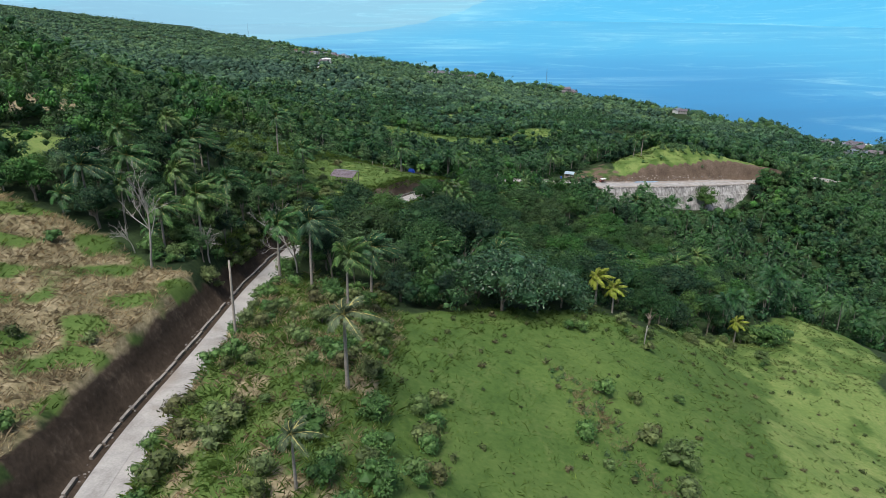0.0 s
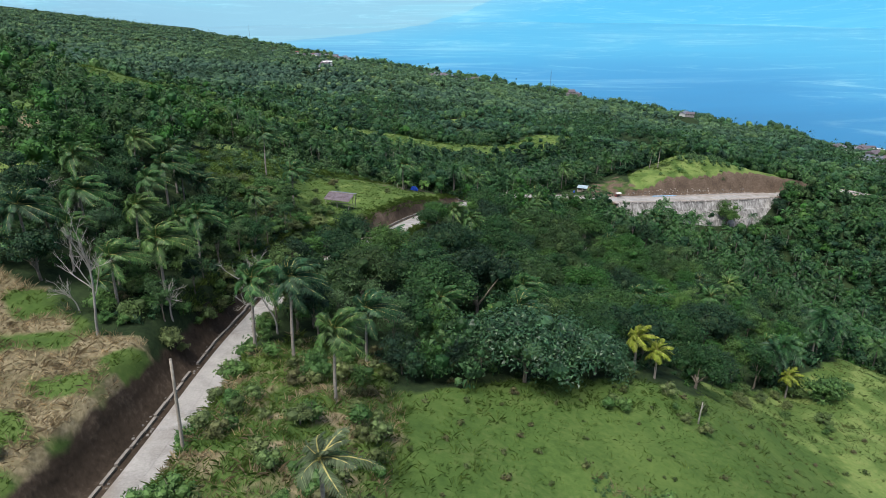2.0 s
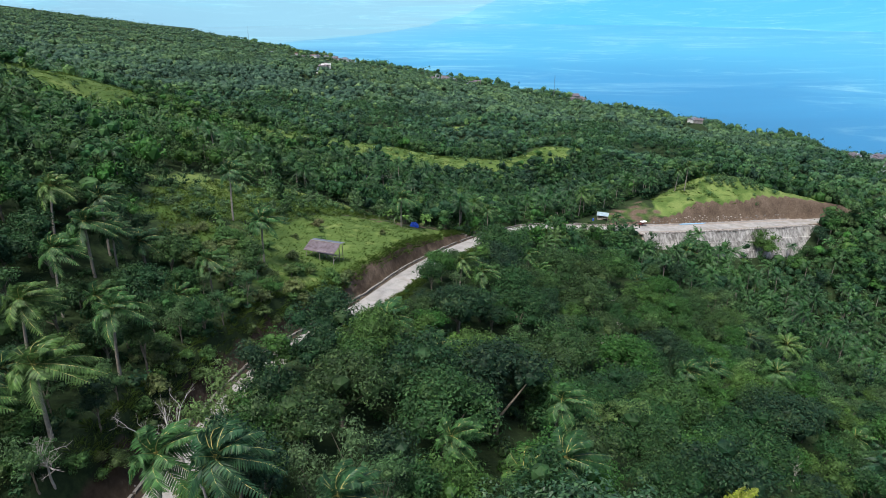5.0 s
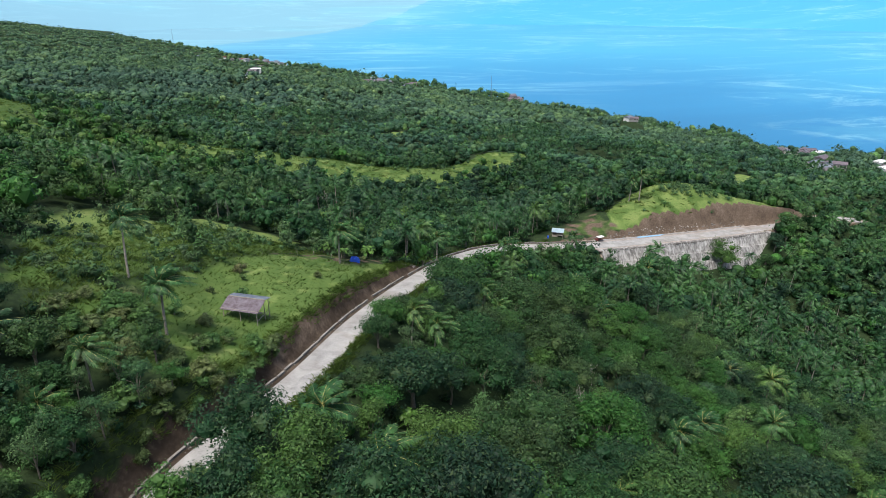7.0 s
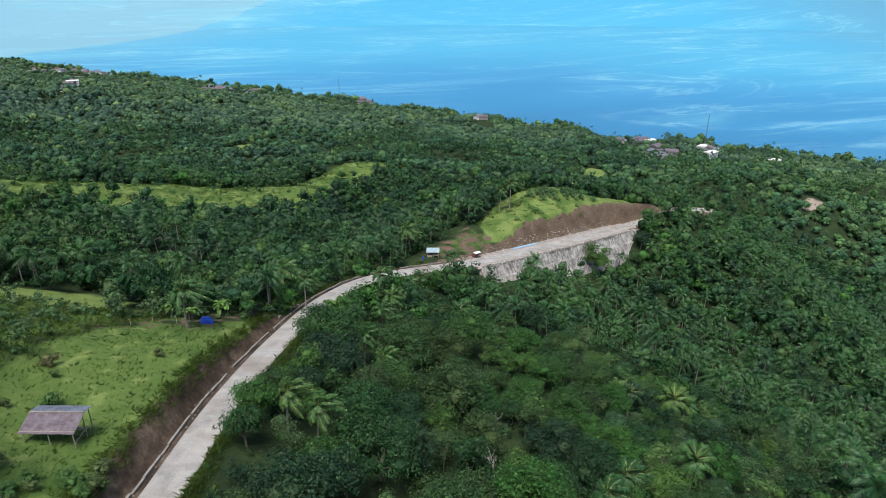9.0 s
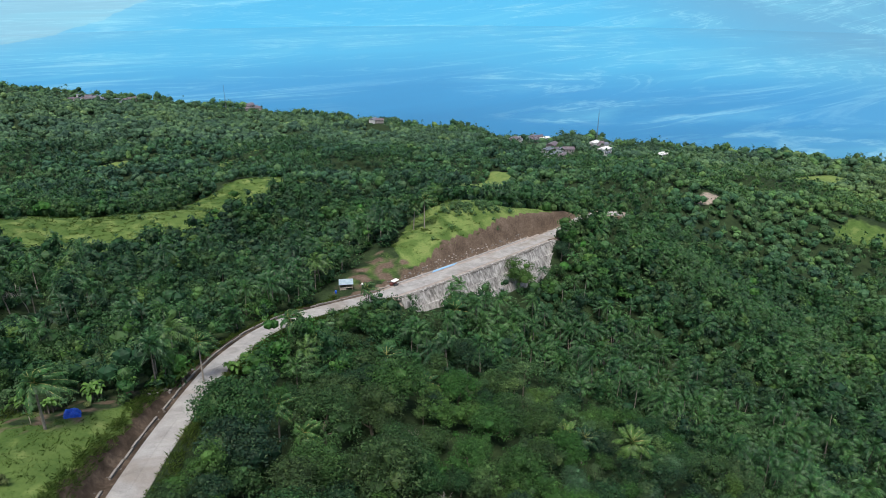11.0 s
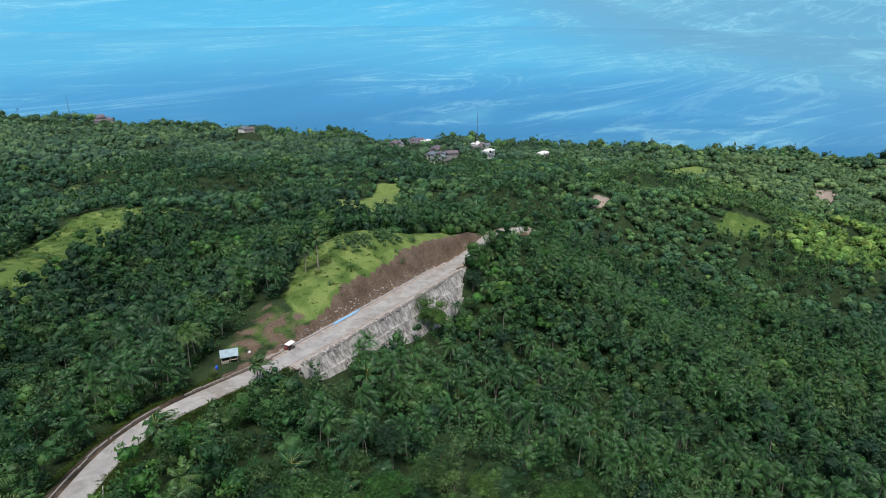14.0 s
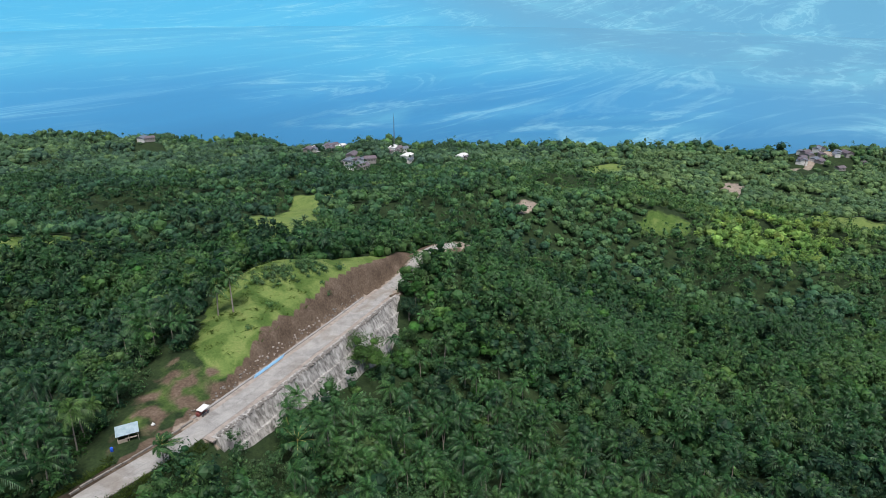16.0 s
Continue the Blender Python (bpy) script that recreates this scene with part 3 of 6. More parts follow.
SPUR = [(199, 438), (213, 452), (238, 480), (270, 510)]
KNOLL = [(430, 353), (462, 350), (476, 324), (454, 318), (438, 332)]
BRUSH = [(-32, 207), (-30, 217), (-14, 221), (0, 226), (4, 222), (-8, 213), (-20, 209)]
GLADES = [(-86, 126, 15, 17), (-62, 205, 12, 16), (-40, 232, 14, 10), (11, 692, 30, 10), (117, 798, 42, 12), (655, 253, 26, 34), (212, 452, 22, 34), (700, 520, 60, 14)]
UPPER = [(-220, 345), (-214, 392), (-198, 412), (-186, 442), (-174, 420), (-163, 380), (-146, 340), (-128, 306), (-150, 292), (-180, 318)]


def crest_width(x):
    """How far the open grass reaches down the near side of the ridge."""
    return 22 + 20 * np.clip(1 - np.abs(x + 10) / 50, 0, 1) + 10 * np.clip((-60 - x) / 60, 0, 1) - 8 * np.clip((x - 40) / 30, 0, 1)


def cover(x, y):
    """What grows or lies on the ground there: weights of turf, dry grass, soil, clay, sand."""
    x, y = np.ravel(np.asarray(x, float)), np.ravel(np.asarray(y, float))
    s, o, zr = road_pos(x, y)
    z = natural(x, y)
    k = {}
    turf = zone(x, y, FIELD, 1.5)
    turf = np.maximum(turf, zone(x, y, MEADOW, 1.5))
    turf = np.maximum(turf, zone(x, y, LOWER, 1.5))
    turf = np.maximum(turf, zone(x, y, MOUND, 1.0))
    d, side = line_distance(x, y, CREST)
    band = np.where(side > 0, crest_width(x), 24)
    turf = np.maximum(turf, np.clip((band - d + 3 * waves(x, y, 20, 30)) / 4, 0, 1))
    d, side = line_distance(x, y, SPUR)
    turf = np.maximum(turf, np.clip((15 - d + 4 * waves(x, y, 15, 31)) / 4, 0, 1))
    turf = np.maximum(turf, zone(x, y, KNOLL, 3))
    turf = np.maximum(turf, zone(x, y, UPPER, 4) * 0.9)
    k["turf"] = turf
    d, side = line_distance(x, y, CREST)
    band = np.where(side > 0, crest_width(x), 24)
    pale = np.clip((band - d + 3 * waves(x, y, 20, 30)) / 4, 0, 1) * np.clip(0.34 + 0.5 * waves(x, y, 18, 37), 0.05, 0.6)
    d, side = line_distance(x, y, SPUR)
    pale = np.maximum(pale, np.clip((15 - d + 4 * waves(x, y, 15, 31)) / 4, 0, 0.7))
    pale = np.maximum(pale, zone(x, y, KNOLL, 3) * 0.35)
    pale = np.maximum(pale, zone(x, y, UPPER, 4) * 0.25)
    far = np.hypot(x - 20, y - 150) > 420
    pale = np.maximum(pale, far * np.clip(2.0 * (waves(x, y, 170, 33) - 0.78), 0, 0.8))
    for cx, cy, rx, ry in GLADES:
        pale = np.maximum(pale, np.clip(2.0 - 1.6 * np.hypot((x - cx) / rx, (y - cy) / ry) + 0.4 * waves(x, y, 22, 38), 0, 0.9))
    pale = np.maximum(pale, np.clip((x - 0.55 * (y - 60) - 32) / 14, 0, 1.0) * zone(x, y, FIELD, 1.5) * np.clip(0.85 + 0.6 * waves(x, y, 14, 39), 0, 1))
    pale = np.maximum(pale, zone(x, y, MOUND, 1.0) * np.clip(0.55 + 0.6 * waves(x, y, 13, 44), 0, 0.9))
    pale = np.maximum(pale, zone(x, y, MEADOW, 1.5) * np.clip(0.12 + 0.7 * waves(x, y, 7, 45), 0, 0.65))
    k["pale"] = np.maximum(pale, zone(x, y, LOWER, 1.5) * np.clip(0.45 + 0.6 * waves(x, y, 12, 40), 0, 0.8))
    dry = zone(x, y, DRY_FIELD, 2) * np.clip(0.62 + 0.9 * waves(x, y, 16, 34), 0.0, 1)
    k["turf"] = np.maximum(k["turf"], zone(x, y, DRY_FIELD, 2) * 0.75)
    verge = zone(x, y, VERGE, 2)
    k["turf"] = np.maximum(k["turf"], verge * 0.7)
    dry = np.maximum(dry, np.clip(1.6 - np.hypot((x + 119) / 15, (y - 178) / 22) + 0.4 * waves(x, y, 9, 42), 0, 0.9))
    dry = np.maximum(dry, verge * np.clip(0.25 + 0.7 * waves(x, y, 7, 35), 0, 0.75))
    k["dry"] = dry
    on = (s > -2) & (s < road_len[-1] + 2)
    bank_top = np.minimum(4.7 + np.clip(z - zr, 0, 14) / 2.3, 6.2)
    overgrown = np.clip((s - 100) / 8, 0, 1) * np.clip((166 - s) / 8, 0, 1)
    bank_top = bank_top + 0.7 - overgrown * np.clip(bank_top - 5.2, 0, 9)
    cut = on & (o < 0) & (-o < bank_top)
    soil = np.where(cut & (s < 300), 1.0, 0.0)
    soil = np.where(on & (o > 0) & (o < 3.0) & (s < 300), 0.5, soil)
    k["soil"] = soil
    slope_top = 5.3 + np.clip(z - zr, 0, 14) / 1.9
    clay = np.where(on & (s >= 300) & (o < 0) & (-o < slope_top + 0.4) & (s < road_len[-1] - 4), 1.0, 0.0)
    clay = np.maximum(clay, np.where(cut & (s > 150) & (s < 300), 0.42, 0.0))
    clay = np.maximum(clay, zone(x, y, APRON, 3) * np.clip(0.50 + 0.5 * waves(x, y, 9, 36), 0.1, 0.95))
    k["turf"] = np.maximum(k["turf"], zone(x, y, ROUGH, 4) * np.clip(0.75 + 0.6 * waves(x, y, 15, 46), 0, 0.95))
    k["turf"] = np.maximum(k["turf"], zone(x, y, APRON, 3) * 0.5)
    clay = np.maximum(clay, np.where(on & (s > 400) & (o >= 0) & (o < 5.5), 0.9, 0))
    clay = np.maximum(clay, zone(x, y, BRUSH, 2) * np.clip(0.4 + 0.6 * waves(x, y, 5, 41), 0, 0.8))
    k["clay"] = clay
    sand = np.where(on & (s >= 313) & (o < np.where(s > 398, 3.4, 5.6)) & (o > np.where(s > 398, -3.4, -4.8)), 0.9, 0.0)
    sand = np.maximum(sand, np.clip((8 - np.hypot((x - 350) * 0.5, y - 386) + 2.5 * waves(x, y, 9, 47)) / 3, 0, 0.9))
    d, side = line_distance(x, y, [(700, 372), (742, 380), (782, 402)])
    sand = np.maximum(sand, np.clip((14 - d) / 3, 0, 1))
    d, side = line_distance(x, y, [(930, 372), (975, 362), (1020, 368), (1080, 352)])
    sand = np.maximum(sand, np.clip((6 - d) / 2, 0, 1))
    k["sand"] = sand
    return k


# ---- ground ----
def axis(stops):
    out = [stops[0][0]]
    for (a, st), (b, _) in zip(stops, stops[1:]):
        while out[-1] < b - 1e-6:
            out.append(min(out[-1] + st, b))
    return np.array(out)


gx = axis([(-3600, 300), (-1200, 60), (-360, 14), (-110, 4), (-62, 1.3), (-2, 1.5), (190, 4), (260, 10), (520, 20), (1300, 80), (2400, 400)])
gy = axis([(-700, 60), (-40, 6), (16, 1.5), (345, 4), (420, 8), (540, 14), (960, 30), (1900, 100), (3800, 300), (6200, 300)])
xx, yy = np.meshgrid(gx, gy)
gz = height(xx, yy)
nx, ny = len(gx), len(gy)
i, j = np.meshgrid(np.arange(nx - 1), np.arange(ny - 1))
quads = np.c_[(j * nx + i).ravel(), (j * nx + i + 1).ravel(), ((j + 1) * nx + i + 1).ravel(), ((j + 1) * nx + i).ravel()]
corner = gz[quads].max(1)
quads = quads[corner > -8]
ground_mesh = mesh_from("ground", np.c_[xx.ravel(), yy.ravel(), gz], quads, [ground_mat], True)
for key, w in cover(xx, yy).items():
    a = ground_mesh.attributes.new(key, "FLOAT", "POINT")
    a.data.foreach_set("value", w.astype(np.float32))
ground = tagged(new("ground", ground_mesh), "hilly tropical ground with grass, dry grass and cut soil", "ground", kind="structure")


def ring_disc(radius, n, z, cx, cy):
    ang = np.linspace(0, 2 * np.pi, n, endpoint=False)
    v = [(cx, cy, z)]
    rows = [300, 900, 2000, 3000, radius]
    for r in rows:
        v += [(cx + r * math.cos(a), cy + r * math.sin(a), z) for a in ang]
    tri = [(0, 1 + k, 1 + (k + 1) % n) for k in range(n)]
    qd = [(1 + m * n + k, 1 + (m + 1) * n + k, 1 + (m + 1) * n + (k + 1) % n, 1 + m * n + (k + 1) % n) for m in range(len(rows) - 1) for k in range(n)]
    return np.array(v), [np.array(tri), np.array(qd)]


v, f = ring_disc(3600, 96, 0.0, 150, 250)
water = tagged(new("water", mesh_from("water", v, f, [sea_mat])), "calm blue sea with pale cloud reflections in its colour", "sea", kind="structure")
ang = np.linspace(0, 2 * np.pi, 96, endpoint=False)
rims = [np.c_[150 + q * np.cos(ang), 250 + q * np.sin(ang), np.full(96, z)] for q, z in ((3590, -0.5), (4700, 190.0))]
k = np.arange(96)
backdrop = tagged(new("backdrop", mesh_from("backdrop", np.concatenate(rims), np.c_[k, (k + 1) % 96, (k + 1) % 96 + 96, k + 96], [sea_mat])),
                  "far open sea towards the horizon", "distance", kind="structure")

# ---- plants ----
def rng_of(seed):
    return np.random.RandomState(seed)


def ico(r=1.0, seed=0, wob=0.0):
    bm = bmesh.new()
    bmesh.ops.create_icosphere(bm, subdivisions=1, radius=r)
    v = np.array([x.co[:] for x in bm.verts])
    f = np.array([[q.index for q in fc.verts] for fc in bm.faces])
    bm.free()
    if wob:
        v *= 1 + rng_of(seed).uniform(-wob, wob, (len(v), 1))
    return v, f


ICO = ico()


def leaves_on(r, centres, radii, count, size, lift=0.25, spread=0.16):
    """Leaf sprays over the outer side of some clumps: small three-cornered sprays, each its own piece."""
    w = radii[:, 0] ** 2
    k = r.choice(len(centres), count, p=w / w.sum())
    d = r.normal(size=(count * 3, 3))
    d /= np.linalg.norm(d, axis=1)[:, None]
    d = d[d[:, 2] > -0.45][:count]
    while len(d) < count:
        d = np.concatenate([d, d])[:count]
    p = centres[k] + d * radii[k] * (1 + r.normal(0, spread, (count, 1)))
    n = d + r.normal(0, 0.36, (count, 3)) + (0, 0, lift)
    n /= np.linalg.norm(n, axis=1)[:, None]
    t = np.cross(n, r.normal(size=(count, 3)))
    t /= np.linalg.norm(t, axis=1)[:, None] + 1e-9
    b = np.cross(n, t)
    ln = (size * r.uniform(0.6, 1.5, count))[:, None]
    wd = ln * r.uniform(0.45, 0.8, (count, 1))
    v = np.stack([p - t * ln * 0.5, p - b * wd * 0.5 + t * ln * 0.1, p + t * ln * 0.45 + b * wd * 0.4], 1).reshape(-1, 3)
    return v, [np.arange(count * 3).reshape(-1, 3)]


def clumps(r, n, wide, tall, base, size):
    """Centres and radii of the clumps that make up a crown."""
    c, rad = [], []
    for a in range(n):
        ang, q = r.uniform(0, 6.283), math.sqrt(r.uniform(0, 1))
        h = r.uniform(0, 1)
        reach = wide * q * math.sqrt(max(0.08, 1 - (h - 0.35) ** 2 * 1.6))
        c.append((reach * math.cos(ang), reach * math.sin(ang), base + h * tall))
        s = size * r.uniform(0.75, 1.25)
        rad.append((s, s, s * r.uniform(0.65, 0.9)))
    return np.array(c), np.array(rad)


def crown_piece(seed, n, wide, tall, base, size, count, leaf_size, core=0.78, spread=0.16):
    r = rng_of(seed)
    c, rad = clumps(r, n, wide, tall, base, size)
    out = []
    if core:
        for a, s in zip(c, rad):
            out.append((ICO[0] * s * core * r.uniform(0.9, 1.1, (len(ICO[0]), 1)) + a, [ICO[1]]))
    out.append(leaves_on(r, c, rad, count, leaf_size, spread=spread))
    return joined(out), c


def lobed_crown(seed, lobes, wide, tall, base, size, knobs, knob, count, leaf_size, core=0.8, spread=0.2):
    """A crown of a few lobes, each set with small leafy knobs on its outer side."""
    r = rng_of(seed)
    c, rad = clumps(r, lobes, wide, tall, base, size)
    out = [(ICO[0] * s * core * r.uniform(0.88, 1.1, (len(ICO[0]), 1)) + a, [ICO[1]]) for a, s in zip(c, rad)] if core else []
    w = rad[:, 0] ** 2
    k = r.choice(len(c), knobs, p=w / w.sum())
    d = r.normal(size=(knobs, 3))
    d[:, 2] = np.abs(d[:, 2]) * 1.1 - 0.35
    d /= np.linalg.norm(d, axis=1)[:, None]
    kc = c[k] + d * rad[k] * r.uniform(0.8, 1.08, (knobs, 1))
    ks = (knob * r.uniform(0.65, 1.35, knobs))[:, None] * np.array([1, 1, 0.8])
    out.append(leaves_on(r, kc, ks, count, leaf_size, 0.45, spread))
    return joined(out), c


def trunk_piece(seed, tall, thick, tips, fork=0.55):
    """A tapered trunk that forks into limbs reaching for the clumps."""
    r = rng_of(seed)
    z = np.linspace(-0.6, tall * fork, 6)
    sway = np.cumsum(r.normal(0, 0.06 * tall / 6, (6, 2)), 0)
    stem = np.c_[sway - sway[0], z]
    out = [tube(stem, np.linspace(thick, thick * 0.6, 6), 7)]
    for tip in tips[:7]:
        a = stem[r.randint(3, 6)]
        mid = (a + tip) / 2 + r.normal(0, 0.25, 3) + (0, 0, 0.2)
        out.append(tube([a, mid, tip], [thick * 0.42, thick * 0.28, thick * 0.08], 5, False))
    return joined(out)


def make_tree(name, label, seed, n, wide, tall, base, size, count, leaf_size, thick, mat, core=0.78, spread=0.16, knobs=0, knob=0.7):
    """A broadleaf tree or bush: trunk with limbs, and a crown of leafy clumps. Built once, then copied."""
    root = thing(name, Matrix(), label, "tree" if "tree" in name else "bush")
    if knobs:
        (v, f), c = lobed_crown(seed, n, wide, tall, base, size, knobs, knob, count, leaf_size, core, spread)
    else:
        (v, f), c = crown_piece(seed, n, wide, tall, base, size, count, leaf_size, core, spread)
    tv, tf = trunk_piece(seed + 1, base + tall * 0.5, thick, c)
    part("trunk", mesh_from("trunk", tv, tf, [bark], True), root)
    part("crown", mesh_from("crown", v, f, [mat]), root)
    return root


def frond_piece(r, azim, rise, length, droop, pairs, leaf_len, width=0.05, plain=False):
    """A palm frond: an arched rib with two rows of hanging leaflets."""
    t = np.linspace(0, 1, 9)
    reach = length * (t - 0.12 * t ** 3)
    z = math.sin(rise) * reach - droop * length * t ** 2.2
    h = math.cos(rise) * reach
    ca, sa = math.cos(azim), math.sin(azim)
    twist = r.uniform(-0.25, 0.25) * t ** 2 * length
    wind = 0.30 * length * t ** 2
    spine = np.c_[h * ca - twist * sa + wind, h * sa + twist * ca + 0.3 * wind, z]
    rib = tube(spine[::2], np.linspace(width, 0.012, 5), 3, False)
    s = np.repeat(np.linspace(0.10, 0.99, pairs), 2)
    side = np.tile([1.0, -1.0], pairs)
    p = np.stack([np.interp(s, t, spine[:, a]) for a in range(3)], 1)
    q = np.stack([np.interp(np.clip(s + 0.04, 0, 1), t, spine[:, a]) for a in range(3)], 1)
    ahead = q - p + (ca * 1e-4, sa * 1e-4, 0)
    ahead /= np.linalg.norm(ahead, axis=1)[:, None]
    across = np.c_[-sa * side, ca * side, np.zeros(len(s))]
    ll = (leaf_len * np.sin(np.pi * np.clip(s * 0.85 + 0.12, 0, 1)) ** 0.7 * r.uniform(0.8, 1.15, len(s)))[:, None]
    hang = r.uniform(0.25, 0.6, (len(s), 1))
    tip = p + (across * 0.8 + ahead * 0.55 - np.array([0, 0, 1]) * hang) * ll
    w = ahead * (length / pairs * 0.42)
    if plain:
        v = np.stack([p - w, p + w, tip], 1).reshape(-1, 3)
        return rib, (v, [np.arange(len(s) * 3).reshape(-1, 3)])
    mid = (p + tip) / 2 + np.array([0, 0, 0.06]) * ll
    v = np.stack([p - w, p + w, mid + w, tip, mid - w], 1).reshape(-1, 3)
    return rib, (v, [np.arange(len(s) * 5).reshape(-1, 5)])


def make_palm(name, label, seed, tall, fronds, length, pairs, mat=None, lean=0.6, nuts=6, stuff=False, rib=0.05):
    """A coconut palm: leaning ringed trunk, crown of arched fronds, nuts under it."""
    r = rng_of(seed)
    a = r.uniform(0, 6.283)
    t = np.linspace(0, 1, 9)
    line = np.c_[math.cos(a) * lean * t ** 1.6, math.sin(a) * lean * t ** 1.6, t * (tall + 0.6) - 0.6]
    top = line[-1]
    ribs, leafs = [], []
    for k in range(fronds):
        az = k * 2.39996 + r.uniform(-0.25, 0.25)
        level = k / fronds
        rise = math.radians(72 - 95 * level + r.uniform(-8, 8))
        rb, lf = frond_piece(r, az, rise, length * r.uniform(0.85, 1.1), 0.28 + 0.22 * level + r.uniform(-0.05, 0.1), pairs, length * 0.27, rib, stuff)
        ribs.append((rb[0] + top, rb[1]))
        leafs.append((lf[0] + top, lf[1]))
    if stuff:
        return joined(leafs), tube(line, np.linspace(0.20, 0.11, 9), 4, False)
    root = thing(name, Matrix(), label, "palm")
    wob = 1 + 0.06 * np.sin(np.arange(9) * 2.4)
    part("trunk", mesh_from("trunk", *tube(line, np.linspace(0.24, 0.13, 9) * wob, 8), [palm_bark], True), root)
    part("fronds", mesh_from("fronds", *joined(leafs), [mat or frond]), root)
    part("frond_ribs", mesh_from("frond_ribs", *joined(ribs), [frond_rib]), root, "pale yellow-green frond ribs")
    if nuts:
        bits = [(ICO[0] * (0.17, 0.17, 0.2) + top + (0.32 * math.cos(q * 1.1), 0.32 * math.sin(q * 1.1), -0.25 - 0.12 * (q % 3)), [ICO[1]]) for q in range(nuts)]
        part("coconuts", mesh_from("coconuts", *joined(bits), [nut], True), root, "cluster of yellow coconuts")
    return root


def make_bare_tree(name, label, seed, tall, thick, spread=0.5, forks=3, twigs=True):
    """A dead tree: pale trunk and bare forking branches."""
    r = rng_of(seed)
    root = thing(name, Matrix(), label, "dead tree")
    limbs, ends = [], []

    def grow(p, d, length, rad, depth):
        steps = 8 if depth == 0 else 4
        pts = [p]
        for _ in range(steps):
            d = d + r.normal(0, 0.13, 3) + (0, 0, 0.04)
            d /= np.linalg.norm(d)
            pts.append(pts[-1] + d * length / steps)
        (limbs if depth < 2 else ends).append(tube(pts, np.linspace(rad, rad * 0.6, steps + 1), 6 if depth < 2 else 4, False))
        if depth < (4 if twigs else 3):
            for _ in range(forks if depth else forks + 4):
                k = r.randint(steps // 2 + (1 if depth == 0 else 0), steps + 1)
                nd = d + r.normal(0, spread, 3) + (0, 0, 0.25)
                nd /= np.linalg.norm(nd)
                grow(pts[k], nd, length * r.uniform(0.32, 0.55), rad * 0.45, depth + 1)

    grow(np.array([0, 0, -0.5]), np.array([0.05, 0.02, 1.0]), tall * 0.72, thick, 0)
    part("trunk", mesh_from("trunk", *joined(limbs), [bark_pale], True), root)
    part("bare_crown", mesh_from("bare_crown", *joined(ends), [bark_pale]), root, "fine pale leafless twigs")
    return root


def make_banana(seed):
    """A banana clump: short stems and broad arching leaves."""
    r = rng_of(seed)
    root = thing("banana_plant", Matrix(), "bright green banana plants with broad torn leaves", "banana plant")
    stems, blades = [], []
    for k in range(4):
        b = np.array([r.uniform(-0.9, 0.9), r.uniform(-0.9, 0.9), -0.3])
        h = r.uniform(1.4, 2.4)
        stems.append(tube([b, b + (0, 0, h / 2), b + (0.05, 0, h)], [0.14, 0.12, 0.08], 6, False))
        for q in range(7):
            az, up, ln = q * 2.4 + r.uniform(-0.3, 0.3), r.uniform(0.5, 1.2), r.uniform(1.5, 2.3)
            t = np.linspace(0, 1, 7)
            mid = b + (0, 0, h) + np.c_[np.cos(az) * ln * t * math.cos(up), np.sin(az) * ln * t * math.cos(up), ln * (math.sin(up) * t - 0.75 * t ** 2.3)]
            wide = 0.34 * np.sin(np.pi * np.clip(t * 0.9 + 0.06, 0, 1)) ** 0.6
            ac = np.array([-math.sin(az), math.cos(az), 0])
            v = np.concatenate([mid, mid + ac * wide[:, None] + (0, 0, 0.10), mid - ac * wide[:, None] + (0, 0, 0.10)])
            i = np.arange(6)
            blades.append((v, [np.c_[i, i + 1, i + 8, i + 7], np.c_[i, i + 14, i + 15, i + 1]]))
    for stem in stems:
        part("stem", mesh_from("stem", *stem, [bark], True), root)
    part("leaves", mesh_from("leaves", *joined(blades), [banana_leaf]), root)
    return root


def ground_z(x, y):
    return float(height(np.array([x]), np.array([y]))[0])


def stand(ob, x, y, scale=1.0, turn=None, sink=0.0, tilt=0.0):
    turn = random.uniform(0, 6.283) if turn is None else turn
    if ob is not None and ob.get("category") == "palm":
        turn = (turn - 3.14) * 0.2
    return Matrix.Translation((x, y, ground_z(x, y) - sink)) @ Matrix.Rotation(tilt, 4, "X") @ Matrix.Rotation(turn, 4, "Z") @ Matrix.Scale(scale, 4)


class Kind:
    """A plant built once: its first place takes the original, later ones take copies."""

    def __init__(self, root, group=""):
        self.root, self.used = root, False
        if group:
            tagged(root, group=group)

    def put(self, m):
        if not self.used:
            self.used = True
            self.root.matrix_world = m
            return self.root
        return copy_thing(self.root, m @ Matrix.Scale(1 / self.root.scale[0], 4))


# trees near the camera's way: dense domes, tall uneven crowns, thin light crowns, glossy bushes
FOREST = "trees of the near forest"
dome = []
for k in range(5):
    dome.append(Kind(make_tree("broadleaf_tree", "dark green broadleaf tree with a dense rounded crown", 100 + k, 9, 2.7, 3.0, 3.6, 1.75, 3200, 0.36, 0.26, leaf, 0.6, 0.22, 62, 0.95), FOREST))
great = [Kind(make_tree("great_tree", "large spreading broadleaf tree with a deep lobed crown", 170 + k, 15, 4.4, 4.2, 4.2, 2.0, 6500, 0.40, 0.42, leaf, 0.64, 0.22, 125, 1.08), FOREST) for k in range(4)]
tall = [Kind(make_tree("tall_tree", "tall green tree with an uneven layered crown", 120 + k, 9, 2.0, 5.2, 4.0, 1.35, 2500, 0.35, 0.22, leaf, 0.58, 0.24, 54, 0.82), FOREST) for k in range(4)]
